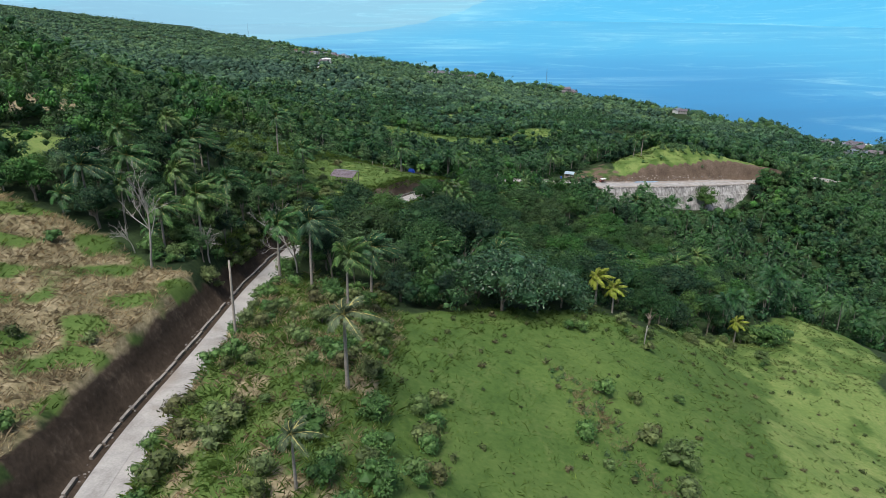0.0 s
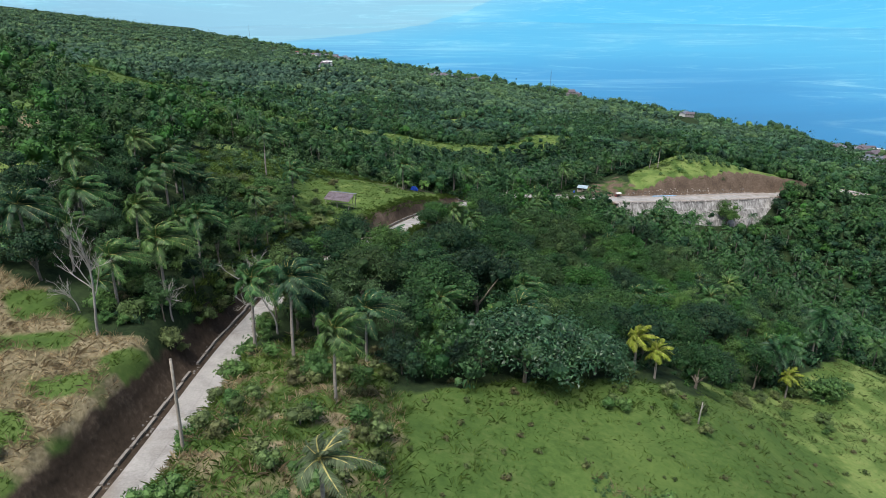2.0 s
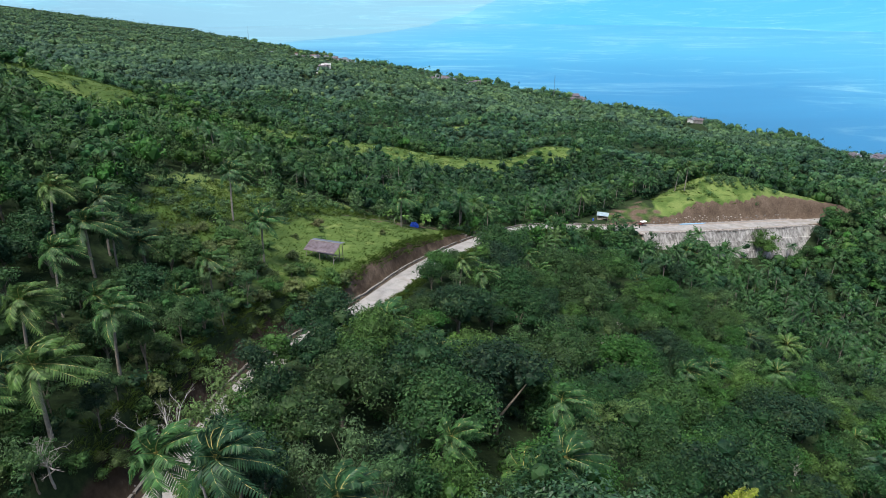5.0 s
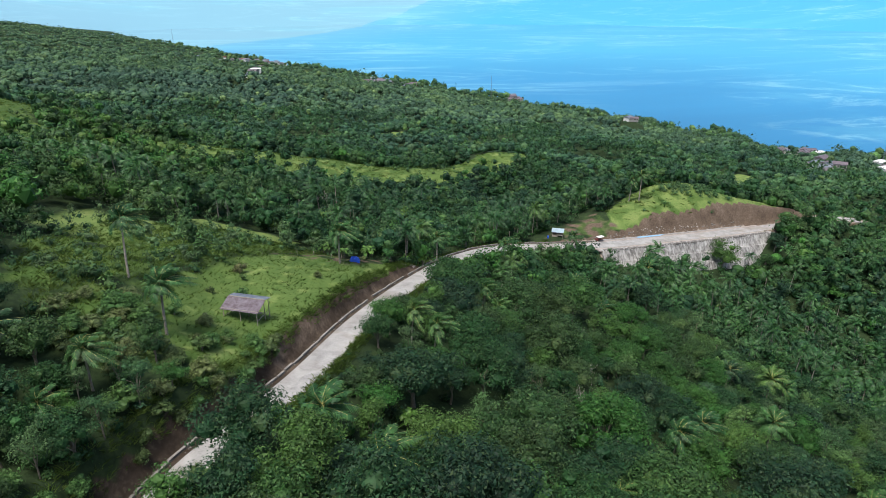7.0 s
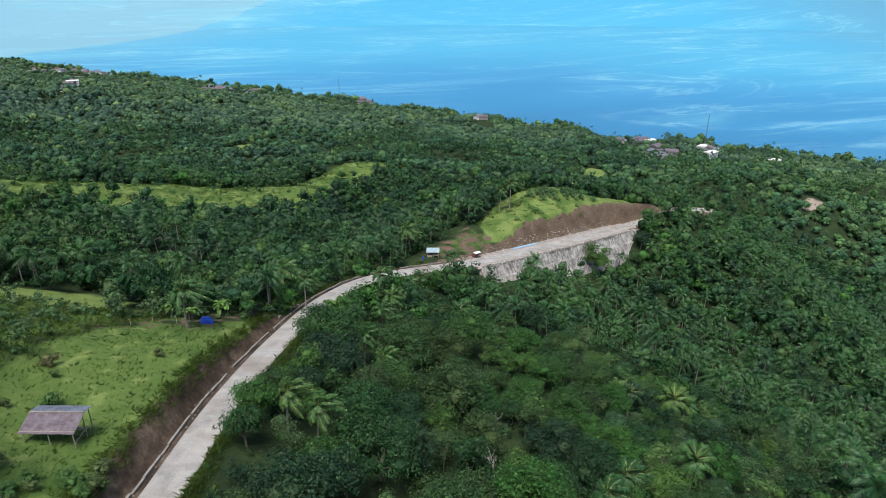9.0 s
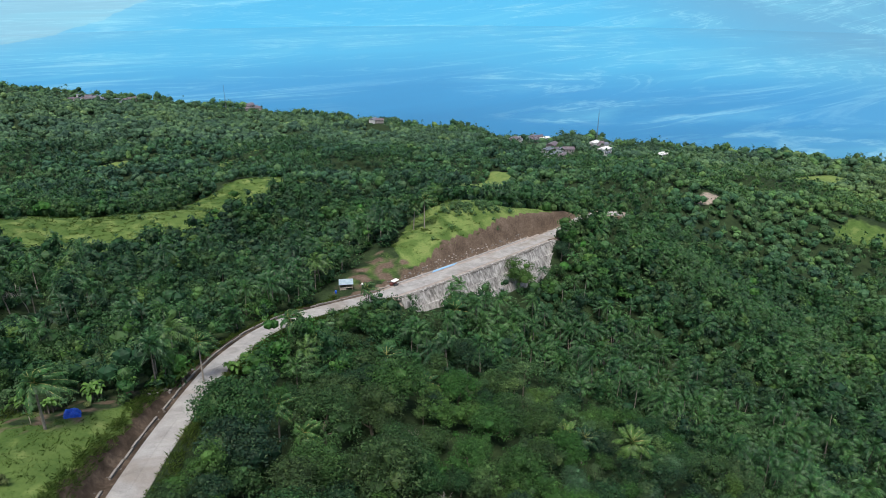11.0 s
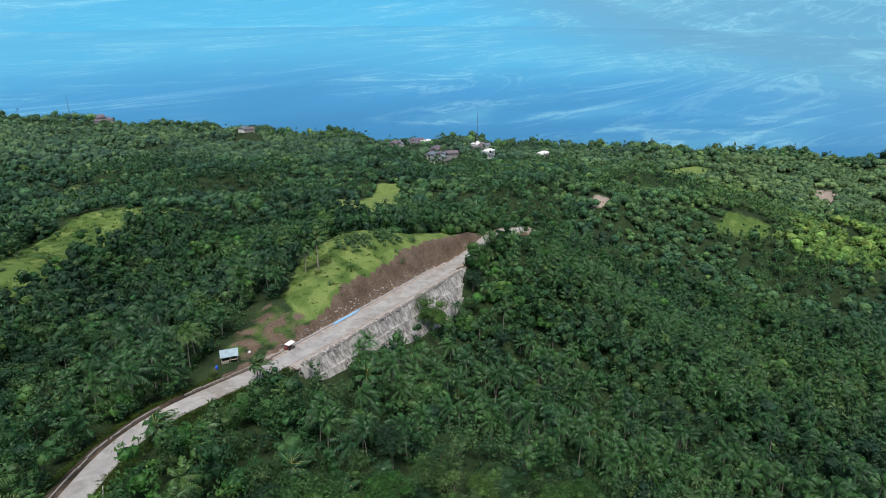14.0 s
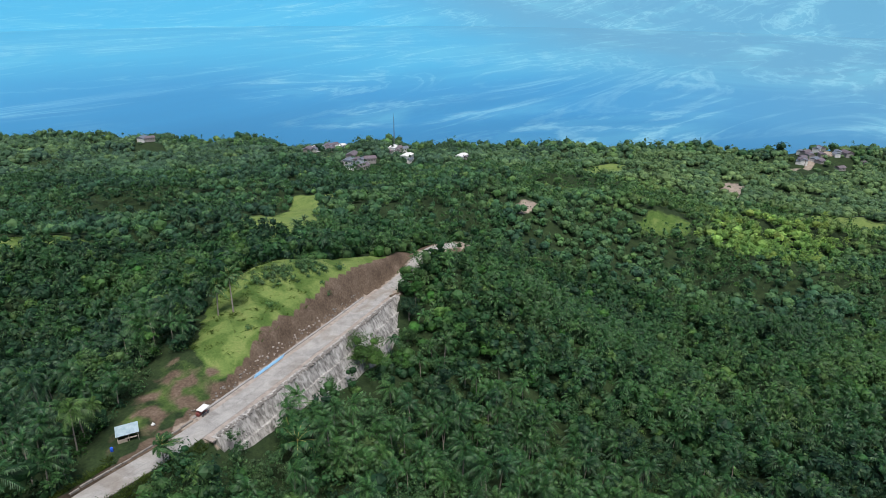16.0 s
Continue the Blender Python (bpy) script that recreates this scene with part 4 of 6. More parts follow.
thin = [Kind(make_tree("slender_tree", "slender tree with a thin light crown", 140 + k, 10, 2.1, 4.8, 3.4, 1.0, 1900, 0.28, 0.15, leaf_olive, 0.4, 0.34, 50, 0.6), FOREST) for k in range(4)]
glossy = [Kind(make_tree("glossy_tree", "spreading tree with large glossy leaves", 160 + k, 12, 3.0, 2.8, 1.8, 1.4, 5000, 0.29, 0.2, leaf_glossy, 0.6, 0.22, 75, 0.9), FOREST) for k in range(2)]
shrub = [Kind(make_tree("shrub", "low green shrub in the rough grass", 180 + k, 6, 0.9, 0.8, 0.5, 0.6, 330, 0.26, 0.05, shrub_leaf if k < 2 else weed, 0.7, 0.2), "shrubs of the verge") for k in range(3)]
palm = [Kind(make_palm("coconut_palm", "coconut palm with a ringed grey trunk and drooping fronds", 200 + k, 8.5 + k, 25, 4.2, 24, lean=0.4 + 0.5 * k), "coconut palms") for k in range(3)]
palm_low = [Kind(make_palm("young_palm", "young coconut palm among the trees", 210 + k, 4.2, 17, 3.9, 17, lean=0.3, nuts=0), "young palms") for k in range(2)]
banana = [Kind(make_banana(230 + k), "banana plants") for k in range(2)]

taken = []      # (x, y, r) of plants and things already placed


def free(x, y, r):
    return all((x - a) ** 2 + (y - b) ** 2 > (0.5 * (r + c)) ** 2 for a, b, c in taken)


def claim(x, y, r):
    taken.append((x, y, r))


# named plants: kind, x, y, scale
random.seed(11)
sparse = Kind(make_palm("sparse_palm", "wind-blown coconut palm with few stiff fronds and yellow ribs", 245, 8.4, 13, 3.2, 18, frond_grey, 0.25, rib=0.085), "")
for k, x, y, s in ((sparse, -9.5, 52.7, 1.0), (sparse, -10.8, 36.0, 0.62), (palm[1], -12.9, 76.2, 0.92), (palm[2], -20.2, 88.0, 1.02), (palm[0], -11.4, 90.6, 0.95), 
                   (palm[0], -41.6, 101.8, 1.05), (palm[1], -41.7, 115.7, 0.95), (palm[2], -53.6, 125.8, 0.9), (palm[1], -49.6, 112.3, 0.95), (palm[2], -55.8, 143.8, 0.9), (palm[0], -57.7, 113.2, 1.05),
                   (palm[1], -65.2, 125.0, 1.0), (palm[2], -62.8, 142.0, 0.9), (palm[0], -45.5, 96.0, 0.95), (palm[0], 9.2, 101.5, 1.0), (palm[1], 11.3, 116.4, 0.95), (palm[0], -35.8, 158.0, 1.0), (palm_low[0], -12, 140, 1.3), (palm_low[1], -5, 133, 1.3),
                   (palm[1], -2.2, 104.8, 0.85), (palm_low[1], 6.0, 104.0, 1.3),
                   (palm[0], -14.3, 211.5, 1.0), (palm[2], -45.3, 171.7, 0.95), (palm[1], 36.3, 242.1, 0.7), (palm_low[0], 33, 252, 1.2),
                   (palm[2], 97.2, 305.3, 1.0), (palm[1], 94.5, 308.6, 0.95), (palm[0], 58, 264, 0.75), (palm[2], 10, 228, 0.8), (palm_low[0], 82, 256, 1.7), (palm_low[1], 84, 262, 1.4),
                   (glossy[0], 3.6, 91.8, 1.4), (glossy[1], 9.4, 90.2, 1.75), (glossy[1], 15.2, 91.4, 1.5), (glossy[0], 19.8, 94.6, 1.1), (great[0], -20.6, 132.5, 0.9), (great[1], -14.0, 128.0, 0.95), (thin[0], -25.2, 99.5, 1.1), (thin[2], -24.8, 107.5, 1.0), (tall[0], -24.6, 114.0, 0.8), (tall[3], -23.6, 120.0, 0.8), (dome[0], -22.4, 104.5, 0.95), (dome[3], -22.6, 111.0, 0.9), (tall[1], -22.0, 98.0, 1.0), (dome[4], -17.5, 105.5, 1.1), (great[2], -14.5, 113.0, 1.0), (great[3], -2.5, 111.5, 1.1), (great[1], 4.5, 121.0, 1.25), (great[0], -5.5, 123.0, 1.15),
                   (dome[0], 122, 280.5, 1.45), (thin[1], 173.5, 256.5, 1.15), (dome[1], 149, 291, 1.0), (tall[0], 155, 294, 0.95), (dome[2], 142, 285, 0.85), (tall[2], 161, 299, 0.9), (dome[3], 168, 303, 0.9), (tall[1], 176, 305, 0.8), (dome[1], 184, 309, 0.7), (dome[0], 134, 279, 0.8), (tall[0], -18, 93.5, 0.9), (thin[0], -15, 97, 1.0), (thin[2], -8.5, 96.5, 1.0), (tall[2], -5, 98, 0.9), (thin[1], -12, 100.5, 1.1), (dome[2], -20, 99.5, 0.75), (thin[3], -22, 104, 0.9), (shrub[1], 113, 275.0, 1.6)):
    k.put(stand(k.root, x, y, s))
    claim(x, y, 9.0 * s if k in great else 5.0 * s if k in dome + glossy else 3.0)
for s_along, off, size in ((146, 7.5, 0.35), (160, 7.0, 0.3), (168, 8.0, 0.45), (176, 7.0, 0.85), (183, 6.8, 0.95), (190, 7.2, 0.8), (197, 6.8, 0.6), (206, 7.2, 0.5), (214, 6.6, 0.4), (226, 6.6, 0.6), (238, 6.8, 0.35), (270, 6.8, 0.35), (284, 7.2, 0.4)):
    x, y, _ = road_at(s_along, off)
    k = (dome + tall)[int(s_along) % 7]
    k.put(stand(k.root, x, y, size))
    claim(x, y, 5.0 * size)
r = rng_of(48)
for s_along in range(96, 166, 4):
    for off in (-8.5, -12.5):
        x, y, _ = road_at(s_along + r.uniform(-1.5, 1.5), off + r.uniform(-1.2, 1.2))
        if inside(np.array([x]), np.array([y]), MEADOW)[0] or not free(x, y, 2.5):
            continue
        k = (dome + tall + thin)[r.randint(13)]
        size = r.uniform(0.45, 0.8)
        k.put(stand(k.root, x, y, size))
        claim(x, y, 4.0 * size)
yellow = Kind(make_palm("yellow_palm", "young coconut palm with yellowed fronds at the field's edge", 240, 5.6, 18, 3.0, 18, frond_yellow, 0.3, 0))
for x, y, s in ((26.6, 98.7, 1.0), (29.4, 97.6, 0.85), (63.5, 120, 0.9)):
    yellow.put(stand(yellow.root, x, y, s))
    claim(x, y, 3)
dead_tall = make_bare_tree("dead_tree", "tall dead tree with pale bare branches", 250, 15.0, 0.20, 0.42, 4)
dead_tall.matrix_world = stand(dead_tall, -44.6, 88.5, 0.9)
dead_wide = make_bare_tree("dead_spreading_tree", "leafless grey tree with twisting branches beside the road", 251, 11.0, 0.14, 0.62, 4)
dead_wide.matrix_world = stand(dead_wide, -24.0, 95.0, 1.0)
dead_small = Kind(make_bare_tree("dead_bush", "small leafless grey tree at the forest's edge", 252, 6.0, 0.10, 0.6, 4, False), "small dead trees")
for x, y, s in ((50.7, 126.5, 0.95), (32.7, 169.3, 1.2), (134.0, 246.3, 1.2), (-66, 118, 1.5), (-39, 97, 1.3), (39.1, 183, 1.2), (141.9, 253.7, 1.1), (144.5, 252.9, 0.9), (41.4, 203, 0.9), (-22.6, 286.5, 1.5), (-14, 293, 1.4), (-33, 283, 1.2), (-58, 112, 1.3), (-49, 93, 1.0)):
    dead_small.put(stand(dead_small.root, x, y, s))
    claim(x, y, 2)
for x, y in ((-44.6, 88.5), (-24, 95)):
    claim(x, y, 3)
for x, y, s in ((-0.6, 150, 1.1), (-8, 222, 1.2), (-3, 225, 1.1), (2, 228, 1.2), (-14, 219, 1.0), (6, 231, 1.2), (20, 236, 1.1), (-18, 221, 1.1), (16, 231, 1.1), (31, 246, 1.1)):
    banana[int(x) % 2].put(stand(banana[0].root, x, y, s))
    claim(x, y, 2.5)


# ---- forest: scattered over the hills wherever nothing else lies ----
def sites(x0, x1, y0, y1, step, seed):
    r = rng_of(seed)
    x, y = np.meshgrid(np.arange(x0, x1, step), np.arange(y0, y1, step))
    x = (x + r.uniform(-0.42, 0.42, x.shape) * step).ravel()
    y = (y + r.uniform(-0.42, 0.42, y.shape) * step).ravel()
    return x, y, r


def wooded(x, y, gap=0.0):
    """True where trees grow: off the road, its banks and the clearings, and on land."""
    k = cover(x, y)
    s, o, zr = road_pos(x, y)
    z = natural(x, y)
    bank = 4.8 + np.clip(z - zr, 0, 12) / 2.3
    bank = np.where((s > 108) & (s < 160), np.minimum(bank, 6.5), bank)
    on = (s > -5) & (s < road_len[-1] - 6)
    clear = on & (o < 4.6 + gap) & (o > -bank - 1.6 - gap)
    clear |= on & (s > 196) & (s < WALL_FROM) & (o > 0) & (o < 7.8)
    clear |= on & (s > WALL_FROM - 4) & (s < WALL_TO + 6) & (o > 0) & (o < 12.2 + gap * 0.5)
    open_ = np.maximum.reduce([k["turf"], k["dry"], k["soil"], k["clay"], k["sand"], k["pale"] - 0.2]) > 0.3
    d, side = line_distance(x, y, COAST)
    yard = np.hypot(x - 57, y - 276) < 9
    return ~clear & ~open_ & ~yard & (side > 0) & (d > 18) & (z > 1.5)


def seen(x, y):
    """Land that lies ahead of the flight."""
    low = np.where(x < 50, 85, np.minimum(85 + (x - 50) * 0.85, 148))
    return (y > low) & (x > -0.76 * (y + 5) - 10)


NEAR = [(-72, 88), (-72, 142), (-42, 190), (-8, 190), (14, 218), (44, 232), (84, 228), (108, 205), (104, 168), (76, 140), (45, 106), (30, 94), (-24, 84)]
FOREST_FRONT = [(-80, 86), (-80, 150), (-40, 205), (30, 240), (78, 262), (320, 330), (320, 150), (110, 150), (45, 106), (30, 92), (-24, 84)]
xs, ys, r = sites(-14, 84, 104, 216, 8.6, 49)
s_, o_, _z = road_pos(xs, ys)
ok = wooded(xs, ys, 2.0) & inside(xs, ys, NEAR) & (xs - 0.25 * (ys - 120) < 52) & ~((s_ > 136) & (s_ < 174) & (o_ > 0) & (o_ < 13))
for x, y in zip(xs[ok], ys[ok]):
    size = r.uniform(0.7, 1.3)
    if r.uniform() < 0.85 and free(x, y, 7.0 * size):
        k = great[r.randint(4)]
        k.put(stand(k.root, x, y, size, r.uniform(0, 6.283), 0.4))
        claim(x, y, 8.8 * size)
xs, ys, r = sites(-80, 125, 84, 265, 4.3, 50)
order = r.permutation(len(xs))
xs, ys = xs[order], ys[order]
s_, o_, _z = road_pos(xs, ys)
ok = wooded(xs, ys, 0.3) & inside(xs, ys, NEAR) & ~((s_ > 138) & (s_ < 174) & (o_ > 0) & (o_ < 10))
for x, y in zip(xs[ok], ys[ok]):
    u, left = r.uniform(), x < -22
    scrub = x - 0.25 * (y - 120) > 45
    if u < (0.24 if left else 0.07):
        k, s, q = (palm if u < (0.15 if left else 0.05) else palm_low)[r.randint(2)], r.uniform(0.75, 1.1), 3.4
    elif u < (0.5 if scrub else 0.68):
        k, s, q = dome[r.randint(5)], r.uniform(0.6, 1.0) if scrub or left else r.uniform(0.6, 1.2), 4.7
    elif u < (0.6 if scrub else 0.86):
        k, s, q = tall[r.randint(4)], r.uniform(0.75, 1.25), 4.2
    elif u < (0.96 if scrub else 0.94):
        k, s, q = thin[r.randint(4)], r.uniform(0.7, 1.1), 3.4
    else:
        k, s, q = glossy[r.randint(2)], r.uniform(0.6, 0.95), 4.2
    if not free(x, y, q * s):
        continue
    k.put(stand(k.root, x, y, s, r.uniform(0, 6.283), 0.3))
    claim(x, y, q * s)


def plant_mass(name, label, xs, ys, templates, r, lo, hi, mat, category, tone=None):
    """Many plants as one mass of leaves; every plant has its own tone."""
    zs = height(xs, ys)
    which = r.randint(len(templates), size=len(xs))
    if tone is None:
        tone = np.clip(0.45 + 0.22 * waves(xs, ys, 60, 91) + 0.25 * r.normal(size=len(xs)), 0, 1)
    vs, tones, fs, n = [], [], {}, 0
    for k, (tv, tf) in enumerate(templates):
        m = np.where(which == k)[0]
        if not len(m):
            continue
        a, s = r.uniform(0, 6.283, len(m)), lo + (hi - lo) * r.beta(1.6, 2.4, len(m))
        c, q = np.cos(a) * s, np.sin(a) * s
        x = tv[None, :, 0] * c[:, None] - tv[None, :, 1] * q[:, None] + xs[m][:, None]
        y = tv[None, :, 0] * q[:, None] + tv[None, :, 1] * c[:, None] + ys[m][:, None]
        z = tv[None, :, 2] * (s ** 0.8 * r.uniform(0.85, 1.35, len(m)))[:, None] + zs[m][:, None] - 0.4
        vs.append(np.stack([x, y, z], 2).reshape(-1, 3))
        tones.append(np.repeat(tone[m], len(tv)))
        for g in tf:
            g = np.asarray(g)
            fs.setdefault(g.shape[1], []).append((g[None] + (np.arange(len(m)) * len(tv))[:, None, None] + n).reshape(-1, g.shape[1]))
        n += len(m) * len(tv)
    me = mesh_from(name, np.concatenate(vs), [np.concatenate(f) for f in fs.values()], [mat])
    a = me.attributes.new("tone", "FLOAT", "POINT")
    a.data.foreach_set("value", np.concatenate(tones).astype(np.float32))
    return tagged(new(name, me), label, category, kind="stuff")


def strewn(x0, x1, y0, y1, per, seed):
    """Sites strewn at random, one to every per square metres."""
    r = rng_of(seed)
    n = int((x1 - x0) * (y1 - y0) / per)
    return r.uniform(x0, x1, n), r.uniform(y0, y1, n), r


round_crowns = [lobed_crown(300 + k, 4, 1.8, 2.2, 2.6, 1.6, 26, 0.75, 290, 0.46, 0.7, 0.24)[0] for k in range(7)]
tall_crowns = [lobed_crown(320 + k, 4, 1.3, 4.4, 2.8, 1.25, 24, 0.65, 260, 0.44, 0.68, 0.26)[0] for k in range(5)]
open_crowns = [lobed_crown(310 + k, 5, 2.3, 2.8, 2.6, 1.0, 26, 0.6, 260, 0.44, 0.55, 0.3)[0] for k in range(4)]
scrub_crowns = [lobed_crown(330 + k, 5, 1.5, 4.4, 0.8, 0.9, 26, 0.55, 270, 0.42, 0.5, 0.4)[0] for k in range(6)]
mid_round = [crown_piece(380 + k, 3, 1.7, 2.4, 2.6, 1.7, 84, 0.95, 0.84)[0] for k in range(6)]
mid_tall = [crown_piece(390 + k, 3, 1.1, 4.4, 2.6, 1.3, 80, 0.9, 0.82)[0] for k in range(4)]
mid_scrub = [crown_piece(395 + k, 3, 1.4, 4.0, 1.0, 1.0, 84, 0.9, 0.6, 0.4)[0] for k in range(4)]
far_crowns = [crown_piece(340 + k, 1, 0.3, 0.8, 2.6, 2.5, 34, 1.35, 0.9, 0.26)[0] for k in range(4)]
far_crowns += [crown_piece(345 + k, 2, 1.2, 1.8, 2.6, 1.9, 36, 1.25, 0.88, 0.26)[0] for k in range(4)]
remote_crowns = [crown_piece(348 + k, 1, 0.3, 0.8, 2.2, 2.6, 9, 1.6, 0.95, 0.15)[0] for k in range(5)]
low_bush = [crown_piece(350 + k, 1, 0.2, 0.3, 0.7, 1.15, 60, 0.5, 0.5, 0.24)[0] for k in range(5)]
small_palms = [make_palm("", "", 360 + k, 6.5 + 0.9 * k, 17, 4.0, 13, lean=0.8, stuff=True) for k in range(4)]
mid_palms = [make_palm("", "", 365 + k, 7.0 + 0.8 * k, 14, 4.2, 6, lean=0.8, stuff=True) for k in range(3)]
far_palms = [make_palm("", "", 370 + k, 7.5, 10, 4.2, 2, lean=0.8, stuff=True) for k in range(3)]


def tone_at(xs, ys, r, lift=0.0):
    """Hue of each plant: drifts of like trees, single yellow-green ones; sunlit slopes and cloud shade are put into the
    hue too.
    """
    # near valley lowered: its cloud shade goes into the hue
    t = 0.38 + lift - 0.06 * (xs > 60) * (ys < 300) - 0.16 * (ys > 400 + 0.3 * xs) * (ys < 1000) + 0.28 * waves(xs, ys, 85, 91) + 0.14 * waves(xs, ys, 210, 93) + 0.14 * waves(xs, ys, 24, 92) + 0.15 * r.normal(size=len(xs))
    # sunlight on the eastern slope, painted as a lighter hue
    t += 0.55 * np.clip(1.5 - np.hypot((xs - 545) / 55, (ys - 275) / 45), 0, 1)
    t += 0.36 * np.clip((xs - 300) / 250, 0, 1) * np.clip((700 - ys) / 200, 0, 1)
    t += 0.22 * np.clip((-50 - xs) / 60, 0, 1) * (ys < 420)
    # two dark stands: shade put into the leaf hue
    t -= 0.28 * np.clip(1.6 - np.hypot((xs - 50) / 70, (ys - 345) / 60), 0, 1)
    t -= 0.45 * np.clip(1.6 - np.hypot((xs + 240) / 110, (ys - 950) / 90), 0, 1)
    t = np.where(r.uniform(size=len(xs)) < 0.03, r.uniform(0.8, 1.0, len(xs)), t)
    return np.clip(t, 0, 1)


FLIGHT = [(0, 0), (2, 100), (24, 165)]
xs, ys, r = strewn(-80, 320, 84, 330, 18.0, 53)
ok = wooded(xs, ys, -1.0) & inside(xs, ys, FOREST_FRONT) & seen(xs, ys)
plant_mass("undergrowth", "low green undergrowth between the forest trees", xs[ok], ys[ok], low_bush, r, 0.5, 1.5, leaf_stuff, "undergrowth")

MID = 330      # metres from the flight's line to where the distant forest begins
xs, ys, r = strewn(-320, 380, 60, 540, 13.0, 51)
reach = line_distance(xs, ys, FLIGHT)[0]
ok = wooded(xs, ys) & ~inside(xs, ys, NEAR) & seen(xs, ys) & (reach < MID)
ok &= r.uniform(size=len(xs)) > np.clip((reach - 130) / 150, 0, 0.12)
valley = (xs > 60) & (ys < 300)
strip = np.clip(1.2 - np.abs(ys - 262 - 0.45 * xs) / 26, 0, 1) * (xs > -70) * (xs < 60) * (ys > 228)
grove = waves(xs, ys, 90, 60) + 0.30 * (xs > 60) + 0.35 * valley + 0.7 * strip + 0.6 * r.normal(size=len(xs))
feathery = waves(xs, ys, 60, 62) + 0.75 * valley + 0.45 * r.normal(size=len(xs))
stand_kind = np.where(grove > 0.80, 2, np.where(feathery > 0.62, 1, 0))
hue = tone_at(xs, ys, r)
for near, tag in ((True, ""), (False, "middle_")):
    zone_ok = ok & ((reach < 165) == near)
    for kind, name, label, tpl, mat, lo, hi in ((0, "forest", "dense green broadleaf forest covering the slopes", round_crowns + tall_crowns + open_crowns if near else mid_round + mid_tall, leaf_stuff, 0.65, 1.9),
                                                (1, "scrub_forest", "feathery olive-green scrub and bamboo on the slope", scrub_crowns if near else mid_scrub, olive_stuff, 0.65, 1.7)):
        m = zone_ok & (stand_kind == kind)
        # near valley forest gets more of that shade in its hue
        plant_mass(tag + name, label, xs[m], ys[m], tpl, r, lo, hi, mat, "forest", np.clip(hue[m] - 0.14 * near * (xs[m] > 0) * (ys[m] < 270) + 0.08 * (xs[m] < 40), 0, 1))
    m = zone_ok & (stand_kind == 2)
    tpl = small_palms if near else mid_palms
    plant_mass(tag + "palm_grove", "coconut palm crowns among the forest", xs[m], ys[m], [p[0] for p in tpl], rng_of(7), 0.75, 1.2, frond_stuff, "palms", np.clip(hue[m] + 0.04, 0, 1))
    plant_mass(tag + "palm_understorey", "low green bushes under the palms", xs[m], ys[m], low_bush if near else far_crowns[:4], rng_of(8), *((1.1, 2.6) if near else (0.5, 1.0)), leaf_stuff, "undergrowth", hue[m] * 0.8)
    if near:
        plant_mass("palm_trunks", "grey coconut palm trunks in the forest", xs[m], ys[m], [p[1] for p in tpl], rng_of(7), 0.75, 1.2, palm_bark, "palms", hue[m])

xs, ys, r = strewn(-320, 380, 60, 540, 17.0, 56)
reach = line_distance(xs, ys, FLIGHT)[0]
ok = wooded(xs, ys) & ~inside(xs, ys, NEAR) & seen(xs, ys) & (reach < MID) & (reach > 150)
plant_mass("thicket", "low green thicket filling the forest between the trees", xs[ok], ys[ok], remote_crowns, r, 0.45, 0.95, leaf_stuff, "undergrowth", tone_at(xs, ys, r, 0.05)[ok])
xs, ys, r = strewn(-70, -14, 144, 232, 7.0, 57)
k = cover(xs, ys)
ok = inside(xs, ys, ROUGH) & ~inside(xs, ys, MEADOW) & (k["soil"] < 0.3) & (np.hypot(xs + 27, ys - 171) > 9)
few = r.uniform(size=len(xs)) < 0.35
plant_mass("rough_bushes", "low rough bushes in the long grass beside the meadow", xs[ok & few], ys[ok & few], low_bush, r, 0.5, 1.7, olive_stuff, "bushes")
some = r.uniform(size=len(xs)) < 0.07
plant_mass("rough_trees", "light green feathery trees in the long grass", xs[ok & some], ys[ok & some], open_crowns, r, 0.6, 1.2, olive_stuff, "trees")
TOWNS = [(-350, 1960, 90, 46), (-290, 1640, 40, 10), (-205, 1135, 14, 4), (5, 1540, 45, 40), (260, 1360, 20, 5), (335, 1400, 18, 4), (395, 1060, 16, 4), (575, 895, 28, 26), (465, 690, 20, 14),
         (500, 648, 7, 2), (592, 648, 7, 2), (607, 783, 13, 5), (815, 757, 22, 6), (800, 810, 22, 6), (1040, 366, 36, 16), (990, 374, 12, 5)]
xs, ys, r = strewn(-1900, 1250, 150, 3300, 27.0, 52)
reach = line_distance(xs, ys, FLIGHT)[0]
ok = wooded(xs, ys) & seen(xs, ys) & (reach >= MID)
ok &= r.uniform(size=len(xs)) < np.where(reach < 650, 1.0, np.where(reach < 1200, 0.75, 0.16))
for cx, cy, rad, n in TOWNS:
    away = np.hypot(cx, cy)
    ux, uy = cx / away, cy / away
    along, across = (xs - cx) * ux + (ys - cy) * uy, (xs - cx) * uy - (ys - cy) * ux
    ok &= ~((np.abs(across) < rad * 1.2) & (along < rad) & (along > -rad - 80)) | (r.uniform(size=len(xs)) < 0.05)
pf = (waves(xs, ys, 160, 61) + 0.55 * r.normal(size=len(xs))) > np.where(reach < 650, 0.5, 1.0)
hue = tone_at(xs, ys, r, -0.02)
# sunlit patch, painted by giving its plants brighter leaves
lit = ok & (np.hypot((xs - 505) / 72, (ys - 274) / 38) + 0.3 * waves(xs, ys, 30, 64) < 1.0)
plant_mass("bright_grove", "trees on the eastern slope, tinted yellow-green as if sunlit", xs[lit & ~pf], ys[lit & ~pf], far_crowns, r, 0.8, 1.9, sun_tint_leaf, "forest")
